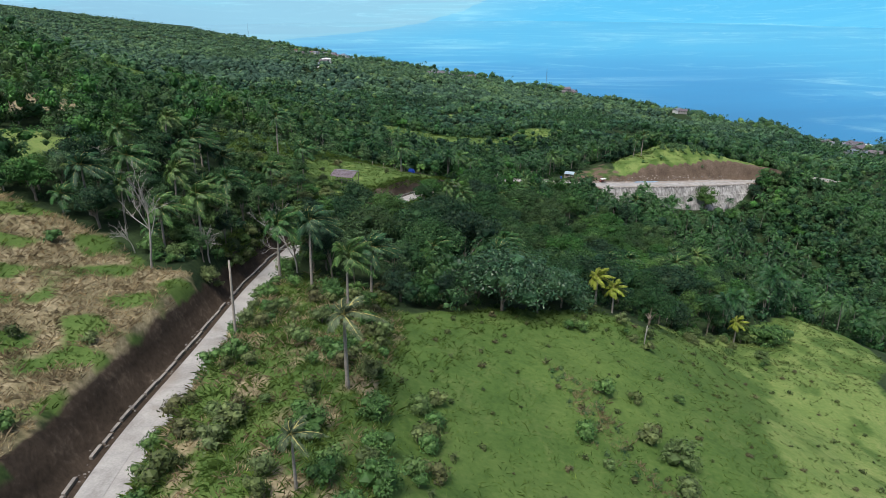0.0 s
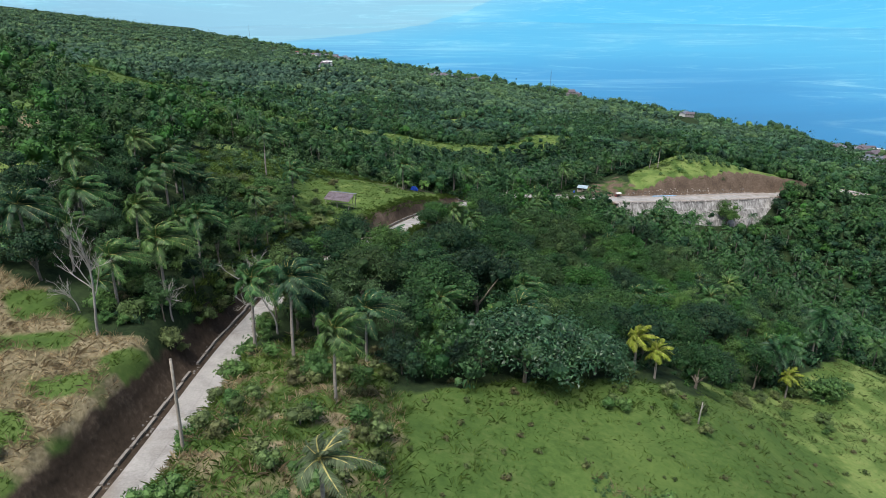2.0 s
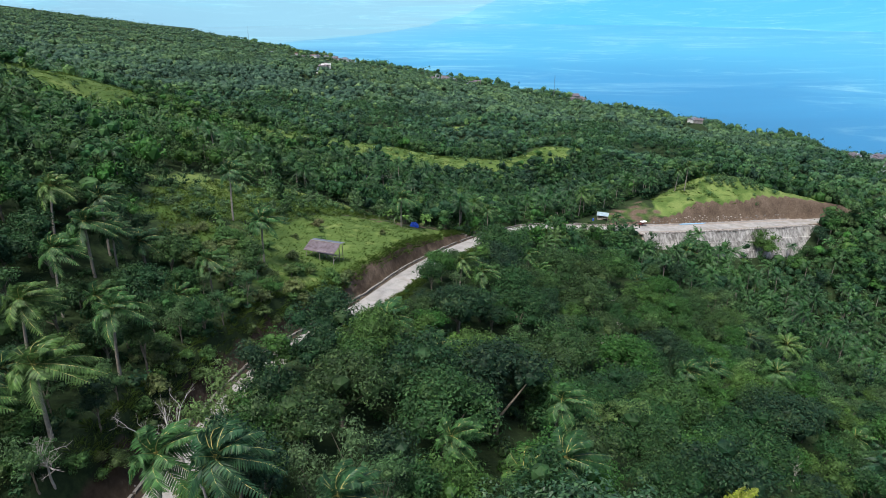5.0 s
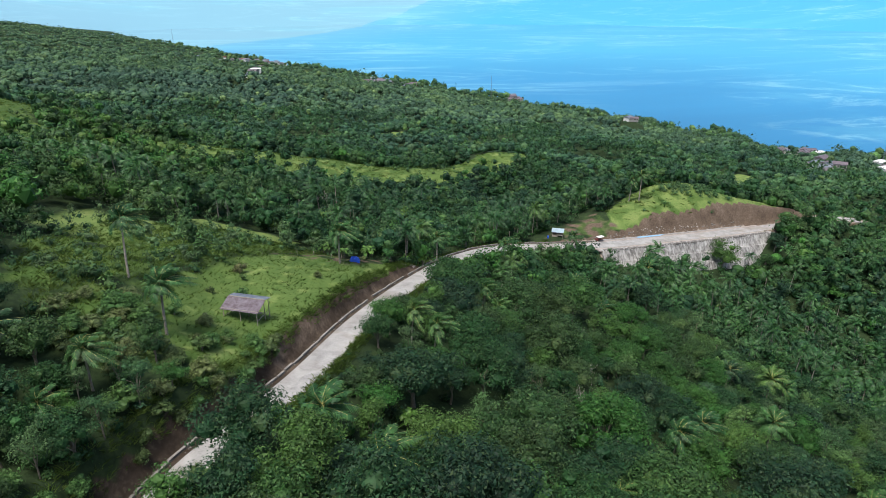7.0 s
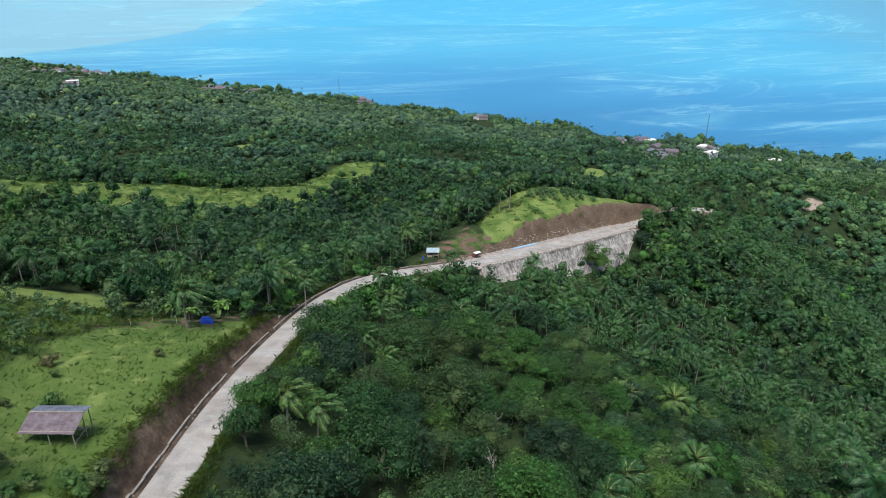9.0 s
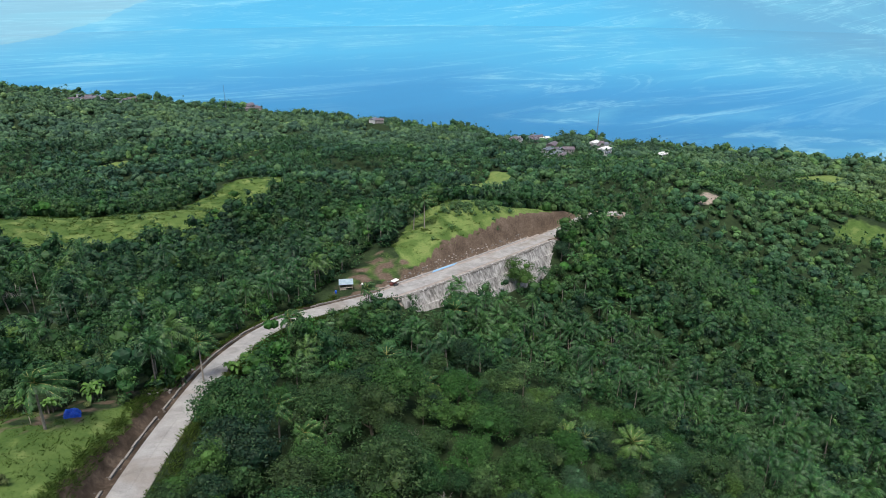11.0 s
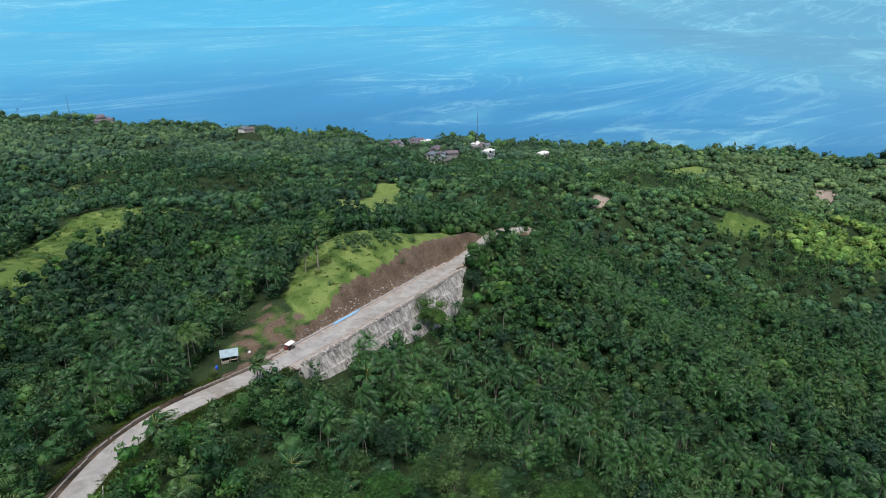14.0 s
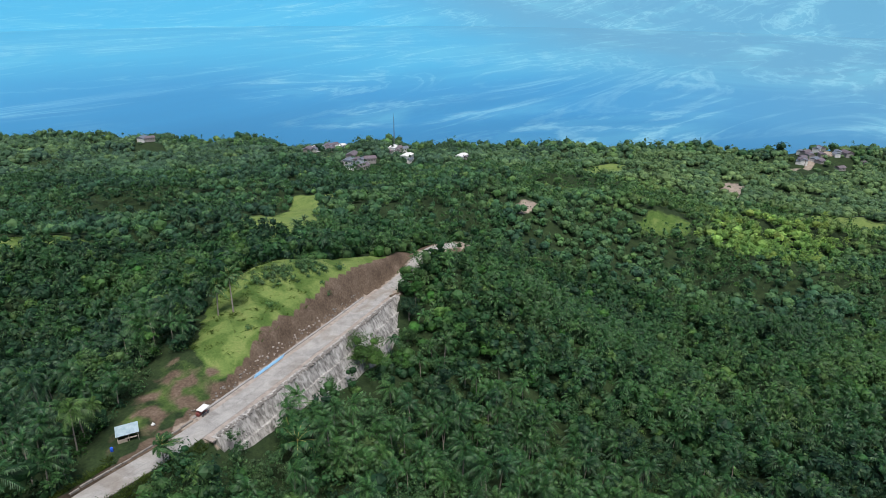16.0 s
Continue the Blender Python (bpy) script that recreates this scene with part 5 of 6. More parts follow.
plant_mass("bright_palms", "palms on the eastern slope, tinted yellow-green as if sunlit", xs[lit & pf], ys[lit & pf], [p[0] for p in mid_palms], r, 0.9, 1.3, sun_tint_leaf, "palms")
ok &= ~lit
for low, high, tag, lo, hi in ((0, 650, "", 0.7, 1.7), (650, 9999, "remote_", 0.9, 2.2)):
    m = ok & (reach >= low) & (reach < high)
    plant_mass("far_forest" if not tag else "remote_forest", "distant green forest down to the coast", xs[m & ~pf], ys[m & ~pf], remote_crowns if tag else far_crowns, r, lo, hi, hazed_far_leaf if tag else far_leaf, "forest", hue[m & ~pf])
    plant_mass("far_palms" if not tag else "remote_palms", "distant coconut palms towards the coast", xs[m & pf], ys[m & pf], [p[0] for p in far_palms], r, lo + 0.3, hi - 0.2, hazed_far_leaf if tag else frond_stuff, "palms", hue[m & pf])

# taller trees and palms that stand along the shore
r = rng_of(54)
line = catmull([(x, y, 0) for x, y in COAST[2:-3]], 4.0)
line = np.repeat(line, 3, axis=0)
xs, ys = line[:, 0] + r.normal(0, 26, len(line)) - 34, line[:, 1] + r.normal(0, 26, len(line)) - 34
ok = wooded(xs, ys) & (r.uniform(size=len(xs)) < 0.75) & (waves(xs, ys, 130, 65) > -0.6)
for cx, cy, rad, n in TOWNS:
    ok &= (np.hypot(xs - cx, ys - cy) > rad * 1.3) | (r.uniform(size=len(xs)) < 0.12)
tree = r.uniform(size=len(xs)) < 0.93
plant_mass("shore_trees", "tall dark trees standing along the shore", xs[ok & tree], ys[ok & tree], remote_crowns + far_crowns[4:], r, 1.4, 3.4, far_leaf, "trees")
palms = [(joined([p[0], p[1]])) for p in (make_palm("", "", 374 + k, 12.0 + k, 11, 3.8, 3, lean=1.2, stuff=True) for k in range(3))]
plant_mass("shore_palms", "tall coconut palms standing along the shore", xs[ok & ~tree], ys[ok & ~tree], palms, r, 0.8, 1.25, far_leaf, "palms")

# ---- ground cover: grass, weeds, shrubs of the clearings ----
def tuft(seed, n, tall, wide, bend):
    """A tuft of blades, each a narrow bent strip."""
    r = rng_of(seed)
    a, q = r.uniform(0, 6.283, n), wide * np.sqrt(r.uniform(0, 1, n))
    base = np.c_[q * np.cos(a), q * np.sin(a), np.full(n, 0.35)]
    d = np.c_[np.cos(a), np.sin(a), np.zeros(n)] + r.normal(0, 0.5, (n, 3)) * (1, 1, 0)
    h = (tall * r.uniform(0.6, 1.2, n))[:, None]
    w = np.c_[-d[:, 1], d[:, 0], np.zeros(n)] * (0.012 + 0.018 * wide)
    mid = base + d * bend * 0.35 * h + (0, 0, 1) * h * 0.65
    tip = base + d * bend * h + (0, 0, 1) * h
    v = np.stack([base - w, base + w, mid + w * 0.8, tip, mid - w * 0.8], 1).reshape(-1, 3)
    return v, [np.arange(n * 5).reshape(-1, 5)]


turf_tufts = [tuft(400 + k, 8, 0.20, 0.60, 1.7) for k in range(4)]
tall_tufts = [tuft(410 + k, 20, 0.42, 0.75, 1.25) for k in range(4)]
xs, ys, r = sites(-7, 95, 30, 116, 1.35, 70)
k = cover(xs, ys)
ok = inside(xs, ys, FIELD) & (k["turf"] > 0.4) & (xs < 44)
plant_mass("grass", "short green grass of the sloping field", xs[ok], ys[ok], turf_tufts, r, 0.6, 1.5, grass_blade, "grass")
edge, _ = line_distance(xs, ys, FIELD + FIELD[:1])
ok2 = inside(xs, ys, FIELD) & (((edge < 9) & (ys > 60)) | (xs > 36)) & (r.uniform(size=len(xs)) < 0.55)
east = xs > 33
plant_mass("tall_grass", "taller grass along the field's edge", xs[ok2 & ~east], ys[ok2 & ~east], tall_tufts, r, 0.5, 1.1, grass_blade, "grass")
plant_mass("pale_grass", "pale yellow-green grass on the field's far slope", xs[ok2 & east], ys[ok2 & east], tall_tufts, r, 0.3, 0.75, pale_blade, "grass")
xs, ys, r = sites(-118, -36, 15, 112, 1.25, 71)
k = cover(xs, ys)
ok = (k["dry"] > 0.35) & inside(xs, ys, DRY_FIELD) & (k["soil"] < 0.1)
plant_mass("dry_grass", "tall dry straw-coloured grass", xs[ok], ys[ok], tall_tufts, r, 0.7, 1.5, dry_blade, "grass")
ok = (k["dry"] <= 0.35) & inside(xs, ys, DRY_FIELD) & (k["soil"] < 0.1)
plant_mass("field_grass", "green grass between the dry stands", xs[ok], ys[ok], tall_tufts, r, 0.5, 1.0, grass_blade, "grass")
xs, ys, r = sites(-30, -4, 15, 98, 1.1, 72)
s_, o_, _z = road_pos(xs, ys)
ok = inside(xs, ys, VERGE) & (o_ > 3.4)
pick = r.uniform(size=len(xs)) < 0.30
plant_mass("verge_grass", "rough green grass of the road's verge", xs[ok & ~pick], ys[ok & ~pick], tall_tufts, r, 0.6, 1.4, grass_blade, "grass")
plant_mass("verge_straw", "dry brown grass of the road's verge", xs[ok & pick], ys[ok & pick], tall_tufts, r, 0.6, 1.3, dry_blade, "grass")
xs, ys, r = sites(34, 98, 98, 148, 1.5, 77)
ok = inside(xs, ys, LOWER)
plant_mass("lower_grass", "bright grass of the lower meadow", xs[ok], ys[ok], tall_tufts, r, 0.4, 0.9, pale_blade, "grass")
xs, ys, r = sites(-44, 6, 140, 224, 0.95, 73)
k = cover(xs, ys)
ok = inside(xs, ys, MEADOW) & (k["soil"] < 0.3)
plant_mass("meadow_grass", "lush green meadow grass around the hut", xs[ok], ys[ok], tall_tufts, r, 0.3, 0.75, grass_blade, "grass")
xs, ys, r = sites(-70, -14, 144, 232, 1.25, 87)
k = cover(xs, ys)
ok = inside(xs, ys, ROUGH) & ~inside(xs, ys, MEADOW) & (k["turf"] > 0.3) & (k["soil"] < 0.3)
plant_mass("long_grass", "long rough grass beside the meadow", xs[ok], ys[ok], tall_tufts, r, 0.6, 1.4, grass_blade, "grass")
xs, ys, r = sites(66, 170, 274, 330, 1.6, 74)
k = cover(xs, ys)
ok = (k["turf"] > 0.45) & (k["clay"] < 0.3) & (k["sand"] < 0.3)
plant_mass("hilltop_grass", "bright green grass on the cut hill", xs[ok], ys[ok], turf_tufts, r, 0.5, 1.2, pale_blade, "grass")

r = rng_of(86)
xs, ys = r.normal(121, 6.5, 80), r.normal(312.5, 2.6, 80)
plant_mass("hilltop_scrub", "low brownish scrub on top of the cut hill", xs, ys, low_bush, r, 0.6, 1.4, olive_stuff, "scrub")
xs, ys, r = strewn(-230, 120, 290, 500, 5.0, 78)
k = cover(xs, ys)
ok = (k["turf"] > 0.5) & (r.uniform(size=len(xs)) < 0.7)
plant_mass("ridge_grass", "pale rough grass along the open ridge", xs[ok], ys[ok], tall_tufts, r, 0.6, 1.5, grass_blade, "grass")
ok = (k["turf"] > 0.5) & (r.uniform(size=len(xs)) < 0.04 + 0.06 * (waves(xs, ys, 26, 48) > 0.4))
plant_mass("ridge_bushes", "dark bushes dotted over the open ridge", xs[ok], ys[ok], low_bush, r, 0.5, 1.6, olive_stuff, "bushes")

# strip of dry weeds across the field
r = rng_of(77)
q = r.uniform(0, 1, 170)
xs, ys = 15 + 10 * q + 1.2 * np.sin(q * 9) + r.normal(0, 1.5, 170), 70 - 25 * q + r.normal(0, 1.3, 170)
plant_mass("dry_weeds", "strip of dry brown weeds across the green field", xs[:75], ys[:75], tall_tufts, r, 0.5, 1.1, dry_blade, "weeds")
plant_mass("green_weeds", "rough olive weeds among the dry ones", xs[75:], ys[75:], low_bush, r, 0.15, 0.5, olive_stuff, "weeds")

# grass along both rims of the road
r = rng_of(79)
n = 3400
side = np.where(r.uniform(size=n) < 0.62, 1.0, -1.0)
along = np.where(side > 0, r.uniform(8, 312, n), r.uniform(100, 300, n))
off = np.where(side > 0, r.uniform(2.95, 4.6, n), -r.uniform(5.6, 8.2, n))
spots_g = np.array([road_at(a, o) for a, o in zip(along, off)])
plant_mass("roadside_grass", "ragged green grass along the rims of the road", spots_g[:, 0], spots_g[:, 1], tall_tufts, r, 0.45, 1.35, grass_blade, "grass")

# weeds dotted over the field
weed_leaf = [Kind(make_tree("weed", "small dark weed in the short grass", 430 + q, 3, 0.18, 0.12, 0.08, 0.2, 46, 0.17, 0.015, weed, 0.6, 0.25), "weeds of the field") for q in range(3)]
xs, ys, r = sites(-5, 70, 36, 104, 5.2, 75)
ok = inside(xs, ys, FIELD)
for x, y in zip(xs[ok], ys[ok]):
    weed_leaf[r.randint(3)].put(stand(None, x, y, r.uniform(0.6, 1.9), r.uniform(0, 6.28)))
big_bush = [Kind(make_tree("large_bush", "dense bright green bush at the forest's edge", 440 + q, 9, 2.0, 1.6, 0.7, 1.1, 1000, 0.36, 0.1, shrub_leaf, 0.72, 0.2, 40, 0.6), "large bushes") for q in range(2)]
# shrubs of the verge, the banks and the field's rims
r = rng_of(76)
spots_s = [(x, y, 1.0) for x, y in zip(r.uniform(-27, -7, 130), r.uniform(28, 96, 130))]
spots_s += [(x, y, 0.8) for x, y in zip(r.uniform(-8, 36, 26), r.uniform(84, 97, 26))]
spots_s += [(x, y, 1.0) for x, y in zip(r.uniform(-90, -38, 34), r.uniform(30, 100, 34))]
spots_s += [(x, y, 1.3) for x, y in zip(r.uniform(40, 66, 26), r.uniform(104, 126, 26))]
spots_s += [(x, y, 1.9) for x, y in zip(r.uniform(-50, -24, 260), r.uniform(92, 165, 260))]
spots_s += [(x, y, 0.9) for x, y in zip(r.normal(-1.2, 0.8, 12), r.uniform(40, 58, 12))]
spots_s += [(x, y, 1.0) for x, y in zip(r.uniform(15, 28, 7), r.uniform(50, 70, 7))]
spots_s += [(x, y, 0.9) for x, y in zip(r.uniform(-40, 4, 16), r.uniform(146, 226, 16))]
spots_s += [(*road_at(a, -6.3 + o)[:2], 1.3) for a, o in zip(np.arange(100, 166, 1.7), r.uniform(-1.2, 0.9, 39))]
for x, y, g in spots_s:
    s_, o_, z_ = road_pos(np.array([x]), np.array([y]))
    if -5.3 < o_[0] < 4.2 or not free(x, y, 1.2) or abs(x + 27) + abs(y - 171) < 8:
        continue
    if g > 1.2:
        big_bush[r.randint(2)].put(stand(None, x, y, g * r.uniform(0.18, 0.5), r.uniform(0, 6.28)))
    else:
        shrub[r.randint(3)].put(stand(None, x, y, g * r.uniform(0.6, 1.5), r.uniform(0, 6.28)))
    claim(x, y, 1.2)
for x, y, g in ((26.8, 57.0, 0.9), (31.7, 71.0, 0.4), (-5.5, 44.0, 0.8), (-6.4, 50.0, 0.75), (-4.6, 38.5, 0.8), (-8.0, 56.5, 0.6), (70, 119, 1.5), (75, 122, 1.3), (65.5, 121, 1.0), (-29, 97, 0.9), (-27.5, 104, 0.8), (-26, 111, 0.8), (-27, 84, 0.5), (-24.5, 66, 0.55), (-23, 73, 0.5), (-13, 60, 0.6), (-15, 69, 0.7), (-12, 44, 0.8), (-6, 41, 0.5), (18, 98, 0.7), (22, 97, 0.6), (40, 108, 0.8), (-16.5, 82, 0.9), (-11, 84, 0.8)):
    big_bush[int(abs(x)) % 2].put(stand(None, x, y, g))


# ---- road ----
road = tagged(thing("road", Matrix(), "pale concrete road laid in slabs, climbing along the hillside", "road"), kind="structure")
r = rng_of(80)


def strip_block(s0, s1, o0, o1, low, top, n=2):
    """A block along the road between two distances and two offsets."""
    ss = np.linspace(s0, s1, n + 1)
    a = np.array([road_at(s, o0) for s in ss])
    b = np.array([road_at(s, o1) for s in ss])
    m = n + 1
    v = np.concatenate([a + (0, 0, top), b + (0, 0, top), a + (0, 0, low), b + (0, 0, low)])
    i = np.arange(n)
    f = [np.c_[i, i + m, i + m + 1, i + 1], np.c_[i, i + 1, i + 1 + 2 * m, i + 2 * m], np.c_[i + m, i + 3 * m, i + 3 * m + 1, i + m + 1]]
    f.append(np.array([[0, 2 * m, 3 * m, m], [n, m + n, 3 * m + n, 2 * m + n]]))
    return v, f


SLAB = 4.5
k = 0
while (k + 1) * SLAB < road_len[-1] - 4:
    for o0, o1 in ((-ROAD_HALF, -0.012), (0.012, ROAD_HALF)):
        lift = r.uniform(0.0, 0.008)
        part("road_slab", mesh_from("road_slab", *strip_block(k * SLAB, (k + 1) * SLAB - 0.015, o0, o1, -0.2, 0.05 + lift), [slab_mat]), road)
    k += 1
gutter = tagged(thing("gutter", Matrix(), "rough concrete gutter kerb along the foot of the bank", "gutter"), kind="structure")
s = 4.0
while s < 316:
    ln = r.uniform(2.0, 3.4)
    if r.uniform() < 0.93:
        w = r.uniform(-0.12, 0.12)
        part("kerb_block", mesh_from("kerb_block", *strip_block(s, s + ln - r.uniform(0.04, 0.4), -3.85 + w, -3.5 + w, -0.25, r.uniform(0.16, 0.34)), [kerb_mat]), gutter)
    s += ln
part("kerb_block", mesh_from("kerb_block", *strip_block(318, 396, -4.7, -4.1, -0.3, 0.12, 40), [concrete]), gutter)
shoulder = tagged(new("road_shoulder", mesh_from("road_shoulder", *strip_block(313, 404, 2.64, 5.3, -0.3, 0.02, 50), [gravel])),
                  "dusty gravel shoulder above the retaining wall", "shoulder", kind="structure")
shoulder_l = tagged(new("road_shoulder", mesh_from("road_shoulder", *strip_block(318, 404, -3.95, -2.64, -0.3, 0.03, 50), [gravel])),
                    "dusty gravel shoulder under the cut bank", "shoulder", kind="structure")

# ---- retaining wall in three tiers ----
wall = tagged(thing("retaining_wall", Matrix(), "tall stained concrete retaining wall in three stepped tiers", "wall"), kind="structure")


def wall_panel(s0, s1, o_top, o_low, z_top, z_low, thick, n=2):
    ss = np.linspace(s0, s1, n + 1)
    m = n + 1
    rows = [[road_at(s, o, z) for s in ss] for o, z in ((o_top, z_top), (o_low, z_low), (o_low - thick, z_low), (o_top - thick, z_top))]
    v = np.concatenate([np.array(q) for q in rows])
    i = np.arange(n)
    f = [np.c_[i + a * m, i + a * m + 1, i + ((a + 1) % 4) * m + 1, i + ((a + 1) % 4) * m] for a in range(4)]
    f.append(np.array([[0, m, 2 * m, 3 * m], [n, 3 * m + n, 2 * m + n, m + n]]))
    return v, f


for tier, (o0, o1, z0, z1) in enumerate(((5.35, 7.1, 0.12, -3.5), (7.6, 9.3, -3.45, -7.0), (9.8, 11.6, -6.95, -11.0))):
    s = WALL_FROM - 6
    while s < WALL_TO:
        ln = r.uniform(2.6, 4.6)
        e = r.uniform(-0.10, 0.10)
        part("wall_panel", mesh_from("wall_panel", *wall_panel(s, s + ln - 0.05, o0 + e, o1 + e, z0 + r.uniform(-0.06, 0.06), z1, 1.5), [concrete_wall]), wall)
        s += ln


def rock_mesh(seed):
    v, f = ico(1.0, seed, 0.28)
    return mesh_from("stone", v * (0.62, 0.45, 0.42), f, [stone])


rocks = [rock_mesh(90 + q) for q in range(6)]
s = WALL_FROM - 5
while s < WALL_TO + 1:
    ob = part("stone", rocks[r.randint(6)], wall)
    p = road_at(s, 5.05 + r.uniform(-0.2, 0.25), 0.16)
    ob.matrix_world = Matrix.Translation(p) @ Matrix.Rotation(r.uniform(0, 6.28), 4, "Z") @ Matrix.Scale(r.uniform(0.7, 1.35), 4)
    s += r.uniform(0.8, 1.3)


def rubble(name, label, n, s0, s1, o0, o1, lo, hi, mat, seed):
    q = rng_of(seed)
    bits = []
    for _ in range(n):
        p = road_at(q.uniform(s0, s1), q.uniform(o0, o1))
        p[2] = ground_z(p[0], p[1]) + 0.05
        v, f = ico(1.0, q.randint(999), 0.3)
        g = q.uniform(lo, hi)
        bits.append((v * (g, g * q.uniform(0.5, 1), g * 0.6) + p, [f]))
    return tagged(new(name, mesh_from(name, *joined(bits), [mat])), label, "rubble", kind="stuff")


rubble("rubble", "broken stones and clods along the foot of the cut bank", 190, 318, 396, -6.2, -4.3, 0.12, 0.45, stone, 81)
rubble("pale_rubble", "pale broken concrete beside the road", 60, 338, 372, -6.6, -4.6, 0.15, 0.5, gravel, 82)
rubble("clods", "earth clods fallen from the bank", 260, 20, 230, -4.6, -2.9, 0.06, 0.22, stone, 83)
rubble("stone_pile", "pile of stones at the end of the bank", 60, 228, 246, -7.5, -4.9, 0.15, 0.45, stone, 84)

# ---- pipes laid on the shoulder ----
for q in range(4):
    v, f = tube([road_at(s_, -3.5 - 0.24 * q, 0.17) for s_ in np.linspace(338 + q * 0.5, 350 + q * 0.7, 8)], 0.11, 8)
    pipe = tagged(new("water_pipe", mesh_from("water_pipe", v, f, [pipe_blue], True)), "long pale blue plastic pipe lying beside the road", "pipe", "pipes beside the road")


# ---- open hut ----
def corrugated(w, d, waves_n, amp):
    """A corrugated sheet, w wide and d long, with its thickness."""
    nxs = waves_n * 4 + 1
    x = np.linspace(-w / 2, w / 2, nxs)
    z = amp * np.sin(np.linspace(0, waves_n * 2 * np.pi, nxs))
    up = np.concatenate([np.c_[x, np.zeros(nxs), z], np.c_[x, np.full(nxs, d), z]])
    v = np.concatenate([up, up - (0, 0, 0.015)])
    i = np.arange(nxs - 1)
    f = np.concatenate([np.c_[i, i + 1, i + nxs + 1, i + nxs], np.c_[i, i + nxs, i + nxs + 1, i + 1] + 2 * nxs])
    return v, [f]


def sheet_part(parent, name, w, d, m, mat):
    ob = part(name, mesh_from(name, *corrugated(w, d, max(4, int(w / 0.16)), 0.022), [mat]), parent)
    ob.matrix_local = m
    return ob


hz0 = ground_z(-27.3, 171.3)
hut = thing("open_hut", Matrix.Translation((-27.3, 171.3, hz0)) @ Matrix.Rotation(radians(-19.9), 4, "Z"), "open timber hut with a rusty corrugated tin roof in the meadow", "hut")
for q in range(7):
    x = -3.0 + q * 1.0
    sheet_part(hut, "roof_sheet", 1.04, 3.15, Matrix.Translation((x, -2.25, 2.35 + (q % 2) * 0.02)) @ Matrix.Rotation(radians(20), 4, "X"), tin_rust)
    sheet_part(hut, "roof_sheet", 1.04, 1.9, Matrix.Translation((x, 0.62, 3.50 + (q % 2) * 0.02)) @ Matrix.Rotation(radians(-12), 4, "X"), tin)
for x, y, h in ((-3.1, -1.9, 2.45), (0.0, -1.9, 2.45), (3.1, -1.9, 2.45), (-3.1, 2.1, 3.1), (3.1, 2.1, 3.1), (0.0, 0.65, 3.4), (3.1, 0.65, 3.4), (-3.1, 0.65, 3.4)):
    part("post", mesh_from("post", *tube([(x, y, -0.5), (x + 0.03, y, h / 2), (x, y + 0.03, h)], [0.08, 0.07, 0.06], 6), [timber], True), hut)
for y, z in ((-1.9, 2.38), (0.65, 3.42), (2.1, 3.05)):
    part("beam", mesh_from("beam", *box_piece(0, y, z, 6.9, 0.1, 0.12), [timber]), hut)
for x in (-3.1, 3.1):
    part("rail", mesh_from("rail", *box_piece(x, 0.1, 0.7, 0.06, 4.0, 0.08), [timber]), hut)
part("bench", mesh_from("bench", *box_piece(0, 1.2, 0.45, 4.5, 0.5, 0.08), [timber]), hut, "low plank bench")
part("brace", mesh_from("brace", *tube([(3.1, -1.9, 0.4), (3.1, 0.65, 1.2)], 0.04, 5), [timber]), hut)


# ---- roadside shed ----
sz = ground_z(57.2, 277.8)
shed = thing("roadside_shed", Matrix.Translation((57.2, 278.0, sz)) @ Matrix.Rotation(radians(-20), 4, "Z") @ Matrix.Scale(0.85, 4), "small timber shed with a pale blue tin roof beside the road", "shed")
for q in range(5):
    sheet_part(shed, "roof_sheet", 1.04, 3.6, Matrix.Translation((-2.0 + q, -1.8, 2.15 + (q % 2) * 0.02)) @ Matrix.Rotation(radians(9), 4, "X"), tin_blue)
for x in (-2.2, 0.2, 2.2):
    for y, h in ((-1.5, 2.2), (1.5, 2.65)):
        part("post", mesh_from("post", *tube([(x, y, -0.5), (x, y, h)], [0.07, 0.06], 6), [timber], True), shed)
for x, y, w, d, h in ((0, 1.45, 4.4, 0.06, 2.5), (-2.25, 0, 0.06, 3.0, 2.2), (-1.2, -1.5, 2.0, 0.06, 1.0)):
    part("wall_board", mesh_from("wall_board", *box_piece(x, y, 0, w, d, h), [timber]), shed)
part("counter", mesh_from("counter", *box_piece(0.6, -1.35, 0.85, 2.6, 0.5, 0.06), [timber]), shed)
part("cloth", mesh_from("cloth", *box_piece(2.27, 0.2, 0.3, 0.04, 1.2, 1.5), [dark_paint]), shed, "dark hanging cloth")
drum = thing("water_drum", Matrix.Translation((53.3, 276.3, ground_z(53.3, 276.3))), "blue plastic drum beside the shed", "drum")
part("barrel", mesh_from("barrel", *tube([(0, 0, -0.05), (0, 0, 0.1), (0, 0, 0.45), (0, 0, 0.85)], [0.27, 0.3, 0.31, 0.27], 14), [tarp_blue], True), drum)
part("rim", mesh_from("rim", *tube([(0, 0, 0.83), (0, 0, 0.88)], [0.29, 0.29], 14), [tarp_blue]), drum)
tank = thing("white_sack", Matrix.Translation((62.6, 279.0, ground_z(62.6, 279.0))), "white filled sack on the bare ground", "sack")
v, f = ico(1.0, 5, 0.12)
part("sack_body", mesh_from("sack_body", v * (0.5, 0.4, 0.38) + (0, 0, 0.3), f, [white_paint], True), tank)
part("tie", mesh_from("tie", *tube([(0, 0, 0.62), (0.05, 0, 0.8)], [0.06, 0.12], 6), [white_paint]), tank)


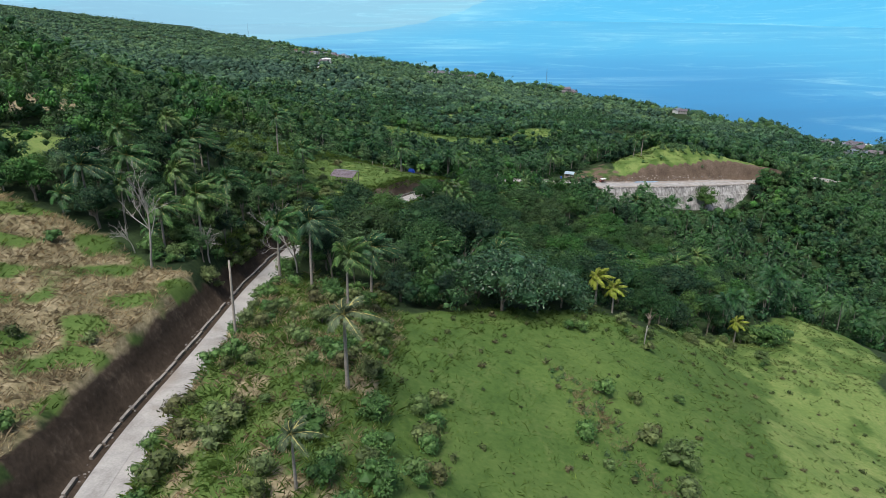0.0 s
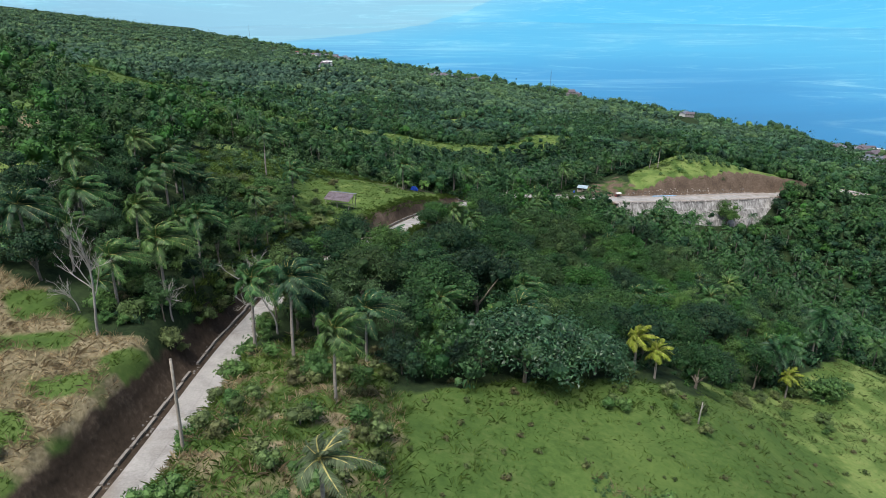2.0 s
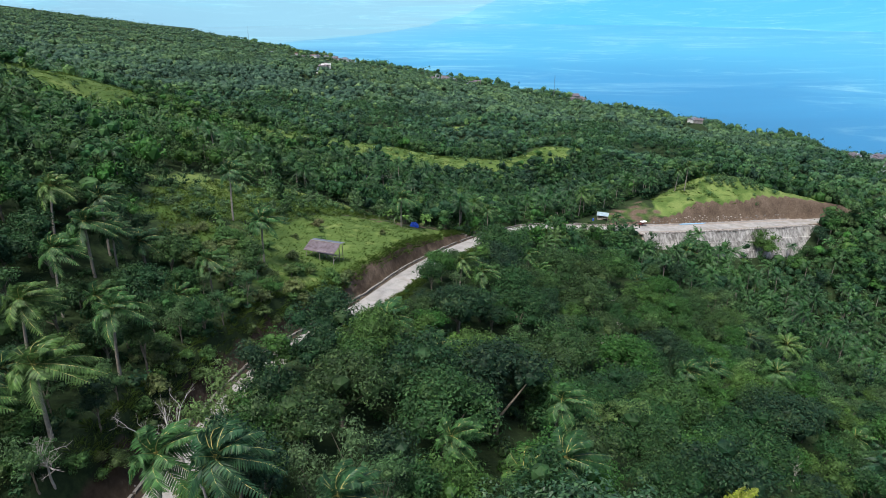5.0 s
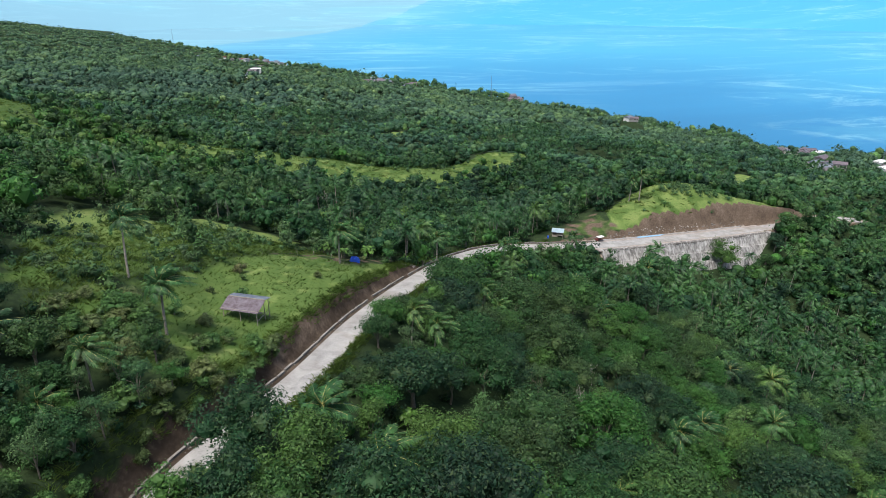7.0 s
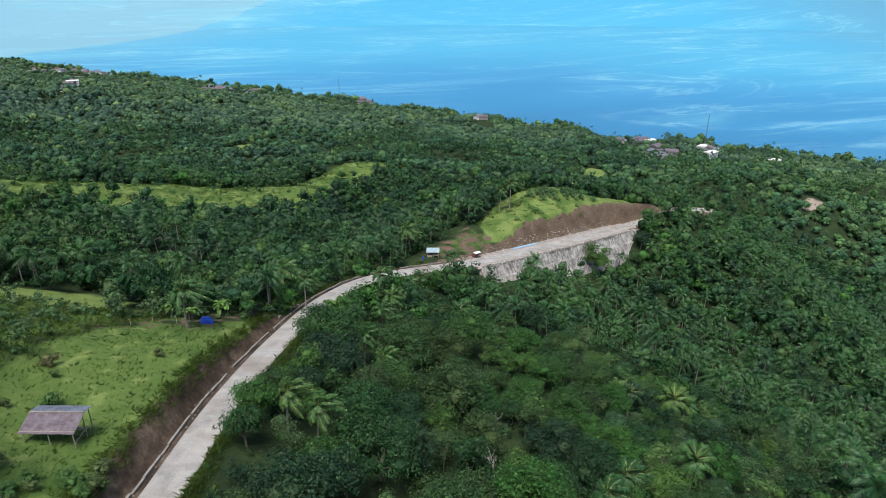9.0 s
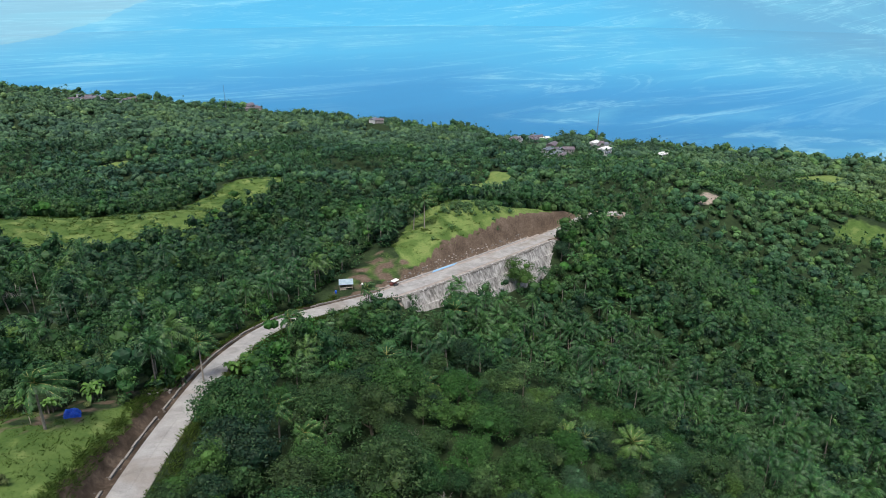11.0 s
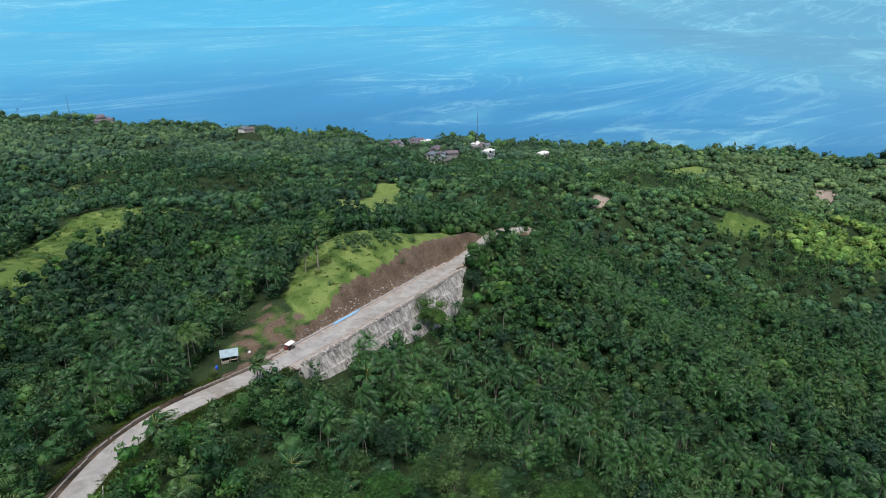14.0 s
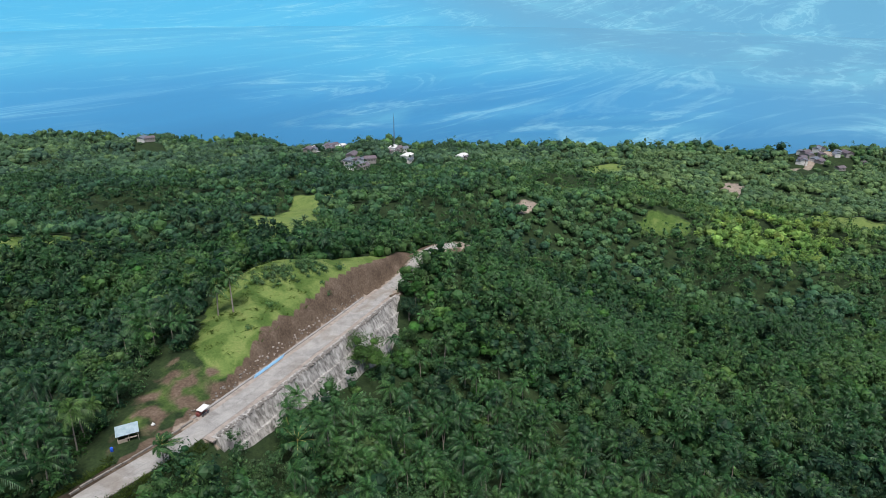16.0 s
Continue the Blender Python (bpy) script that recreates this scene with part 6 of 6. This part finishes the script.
# ---- motor tricycle with a white roof ----
tp = road_at(320.0, -3.0, 0.06)
dirv = road_at(321.0) - road_at(319.0)
trike = thing("motor_tricycle", Matrix.Translation(tp) @ Matrix.Rotation(math.atan2(dirv[1], dirv[0]), 4, "Z"), "parked motor tricycle with a long white roof and dark sidecar", "tricycle")
part("roof", mesh_from("roof", *joined([box_piece(0.1, 0.3, 1.75, 2.5, 1.6, 0.08, bevel=0.12, lean=0.04)]), [white_paint]), trike, "white tin roof")
part("sidecar", mesh_from("sidecar", *box_piece(-0.3, 0.85, 0.35, 2.0, 0.95, 0.65, bevel=0.15), [maroon]), trike, "dark red sidecar body")
part("seat", mesh_from("seat", *box_piece(-0.2, -0.15, 0.75, 0.9, 0.3, 0.12, bevel=0.06), [dark_paint]), trike)
part("fuel_tank", mesh_from("fuel_tank", *box_piece(0.45, -0.15, 0.72, 0.5, 0.3, 0.25, bevel=0.1, lean=0.2), [maroon]), trike)
part("handlebar", mesh_from("handlebar", *tube([(0.8, -0.5, 1.05), (0.75, -0.15, 1.0), (0.8, 0.2, 1.05)], 0.02, 6), [dark_paint]), trike)
for x, y in ((-1.0, -0.4), (1.2, -0.4), (-1.0, 1.0), (1.0, 1.0)):
    part("roof_post", mesh_from("roof_post", *tube([(x, y, 0.5), (x, y, 1.78)], 0.025, 6), [dark_paint]), trike)
for x, y in ((0.95, -0.15), (-0.65, -0.15), (-0.6, 1.25)):
    ang = np.linspace(0, 2 * np.pi, 17)
    tyre = part("wheel", mesh_from("wheel", *tube(np.c_[x + 0.25 * np.cos(ang), np.full(17, y), 0.3 + 0.25 * np.sin(ang)], 0.055, 6, False), [dark_paint], True), trike)
    part("hub", mesh_from("hub", *tube([(x, y - 0.05, 0.3), (x, y + 0.05, 0.3)], 0.09, 10), [tin]), tyre)


# ---- tarpaulin heap, poles and posts ----
def crumpled(seed, w, d, h):
    q = rng_of(seed)
    n = 9
    x, y = np.meshgrid(np.linspace(-1, 1, n), np.linspace(-1, 1, n))
    z = np.clip(1 - np.maximum(np.abs(x), np.abs(y)) ** 3, 0, 1) * h * q.uniform(0.6, 1.1, (n, n)) + 0.03
    v = np.c_[(x * w / 2 + q.normal(0, 0.04, (n, n))).ravel(), (y * d / 2 + q.normal(0, 0.04, (n, n))).ravel(), z.ravel()]
    i, j = np.meshgrid(np.arange(n - 1), np.arange(n - 1))
    return v, [np.c_[(j * n + i).ravel(), (j * n + i + 1).ravel(), ((j + 1) * n + i + 1).ravel(), ((j + 1) * n + i).ravel()]]


tv, tf = crumpled(5, 2.6, 2.0, 1.3)
tarp = tagged(new("tarpaulin", mesh_from("tarpaulin", tv, tf, [tarp_blue])), "crumpled blue tarpaulin over a heap at the meadow's end", "tarpaulin")
tarp.matrix_world = Matrix.Translation((-11.0, 215.3, ground_z(-11.0, 215.3) - 0.1))
pole = thing("utility_pole", Matrix.Translation((-23.8, 63.3, ground_z(-23.8, 63.3))) @ Matrix.Rotation(radians(3), 4, "Y"), "plain weathered timber utility pole beside the road", "pole")
part("shaft", mesh_from("shaft", *tube([(0, 0, -1.0), (0.02, 0, 3), (0, 0.03, 6), (0, 0, 9.2)], [0.16, 0.15, 0.13, 0.11], 10), [timber], True), pole)
part("cap", mesh_from("cap", *tube([(0, 0, 9.18), (0, 0, 9.26)], [0.12, 0.10], 10), [timber]), pole)
stump = thing("dead_stump", Matrix.Translation((32.0, 87.3, ground_z(32.0, 87.3))), "bare grey stump standing in the grass", "stump")
part("stem", mesh_from("stem", *tube([(0, 0, -0.4), (0.03, 0, 1.6), (0.1, 0, 3.4)], [0.12, 0.09, 0.05], 7), [bark_pale], True), stump)
part("snag", mesh_from("snag", *tube([(0.05, 0, 2.2), (0.5, 0.2, 2.9)], [0.05, 0.02], 5), [bark_pale]), stump)
leaning = tagged(new("leaning_pole", mesh_from("leaning_pole", *tube([(0, 0, -0.5), (0.6, 0.2, 3.2), (1.3, 0.5, 6.5)], [0.12, 0.1, 0.08], 7), [bark_pale], True)),
                 "pale leaning tree stem beside the road", "stem")
leaning.matrix_world = Matrix.Translation((19.5, 233, ground_z(19.5, 233)))
for x, y, g in ((-16.2, 213.5, 1.0), (-20.5, 214.5, 0.8), (-24, 212, 0.9)):
    fence = tagged(new("stake", mesh_from("stake", *tube([(0, 0, -0.3), (0.02, 0, 1.6 * g)], [0.05, 0.04], 6), [timber], True)), "thin timber stake in the cleared ground", "stake", "stakes")
    fence.matrix_world = Matrix.Translation((x, y, ground_z(x, y)))


# ---- far houses, masts ----
def make_house(name, w, d, h, rise, wall_mat, roof_mat, label, floors=1):
    root = thing(name, Matrix(), label, "house")
    part("wall", mesh_from("wall", *box_piece(0, 0, -2.0, w, d, h + 2.0), [wall_mat]), root)
    e = 0.5
    v = np.array([(-w / 2 - e, -d / 2 - e, h), (w / 2 + e, -d / 2 - e, h), (w / 2 + e, d / 2 + e, h), (-w / 2 - e, d / 2 + e, h), (-w / 2 - e, 0, h + rise), (w / 2 + e, 0, h + rise)])
    f = [np.array([(0, 1, 5, 4), (2, 3, 4, 5), (3, 2, 1, 0)]), np.array([(0, 4, 3), (1, 2, 5)])]
    part("roof", mesh_from("roof", v, f, [roof_mat]), root)
    for lv in range(floors):
        for q in range(max(2, int(w / 2.6))):
            x = -w / 2 + (q + 0.5) * w / max(2, int(w / 2.6))
            part("window", mesh_from("window", *box_piece(x, -d / 2 - 0.02, 1.0 + lv * 2.9, 1.1, 0.12, 1.2), [dark_paint]), root)
    part("door", mesh_from("door", *box_piece(w / 2 + 0.02, 0, 0, 0.12, 1.0, 2.05), [timber]), root)
    return root


VILLAGE = "houses of the coastal villages"
homes = [Kind(make_house("village_house", 9, 7, 3.2, 1.6, white_paint, tin, "white village house with a tin roof near the coast"), VILLAGE),
         Kind(make_house("village_house", 11, 8, 3.2, 1.9, concrete, tin_rust, "concrete village house with a rusty roof near the coast"), VILLAGE),
         Kind(make_house("village_house", 8, 6, 3.0, 1.4, white_paint, maroon, "small white house with a red roof near the coast"), VILLAGE),
         Kind(make_house("large_house", 18, 11, 6.4, 1.2, white_paint, white_paint, "large white two-storey building near the coast", 2), VILLAGE)]
r = rng_of(95)
for cx, cy, rad, n in TOWNS:
    for q in range(n):
        x, y = cx + r.normal(0, rad * 0.6), cy + r.normal(0, rad * 0.6)
        gz_ = ground_z(x, y)
        if gz_ < 1.0:
            continue
        homes[int(r.choice(3, p=(0.46, 0.42, 0.12)))].put(Matrix.Translation((x, y, gz_ + 1.0)) @ Matrix.Rotation(r.uniform(-0.6, 0.9), 4, "Z") @ Matrix.Scale(r.uniform(0.9, 1.4), 4))
for x, y, a in ((498, 648, 0.3), (604, 783, 0.5), (592, 650, 0.2), (-200, 1140, 0.1), (560, 905, 0.4), (600, 890, 0.2)):
    homes[3].put(Matrix.Translation((x, y, ground_z(x, y) + 2.0)) @ Matrix.Rotation(a, 4, "Z") @ Matrix.Scale(0.85, 4))


def make_mast(x, y, tall, wide):
    root = thing("radio_mast", Matrix.Translation((x, y, ground_z(x, y))), "slender steel lattice radio mast rising over the trees", "mast")
    for q in range(3):
        a = q * 2.0944
        part("leg", mesh_from("leg", *tube([(wide * math.cos(a), wide * math.sin(a), -1), (wide * 0.4 * math.cos(a), wide * 0.4 * math.sin(a), tall)], [0.22, 0.12], 5), [tin]), root)
    for q in range(int(tall / 4)):
        z = 2 + q * 4.0
        w = wide * (1 - 0.6 * z / tall)
        pts = [(w * math.cos(a), w * math.sin(a), z) for a in (0, 2.0944, 4.1888, 6.2832)]
        part("brace", mesh_from("brace", *tube(pts, 0.07, 4, False), [tin]), root)
    part("antenna", mesh_from("antenna", *tube([(0, 0, tall - 1), (0, 0, tall + 5)], [0.15, 0.05], 5), [tin]), root)
    return root


make_mast(630, 808, 42, 0.9)
make_mast(217, 1362, 44, 1.1)
make_mast(-660, 2283, 62, 2.0)
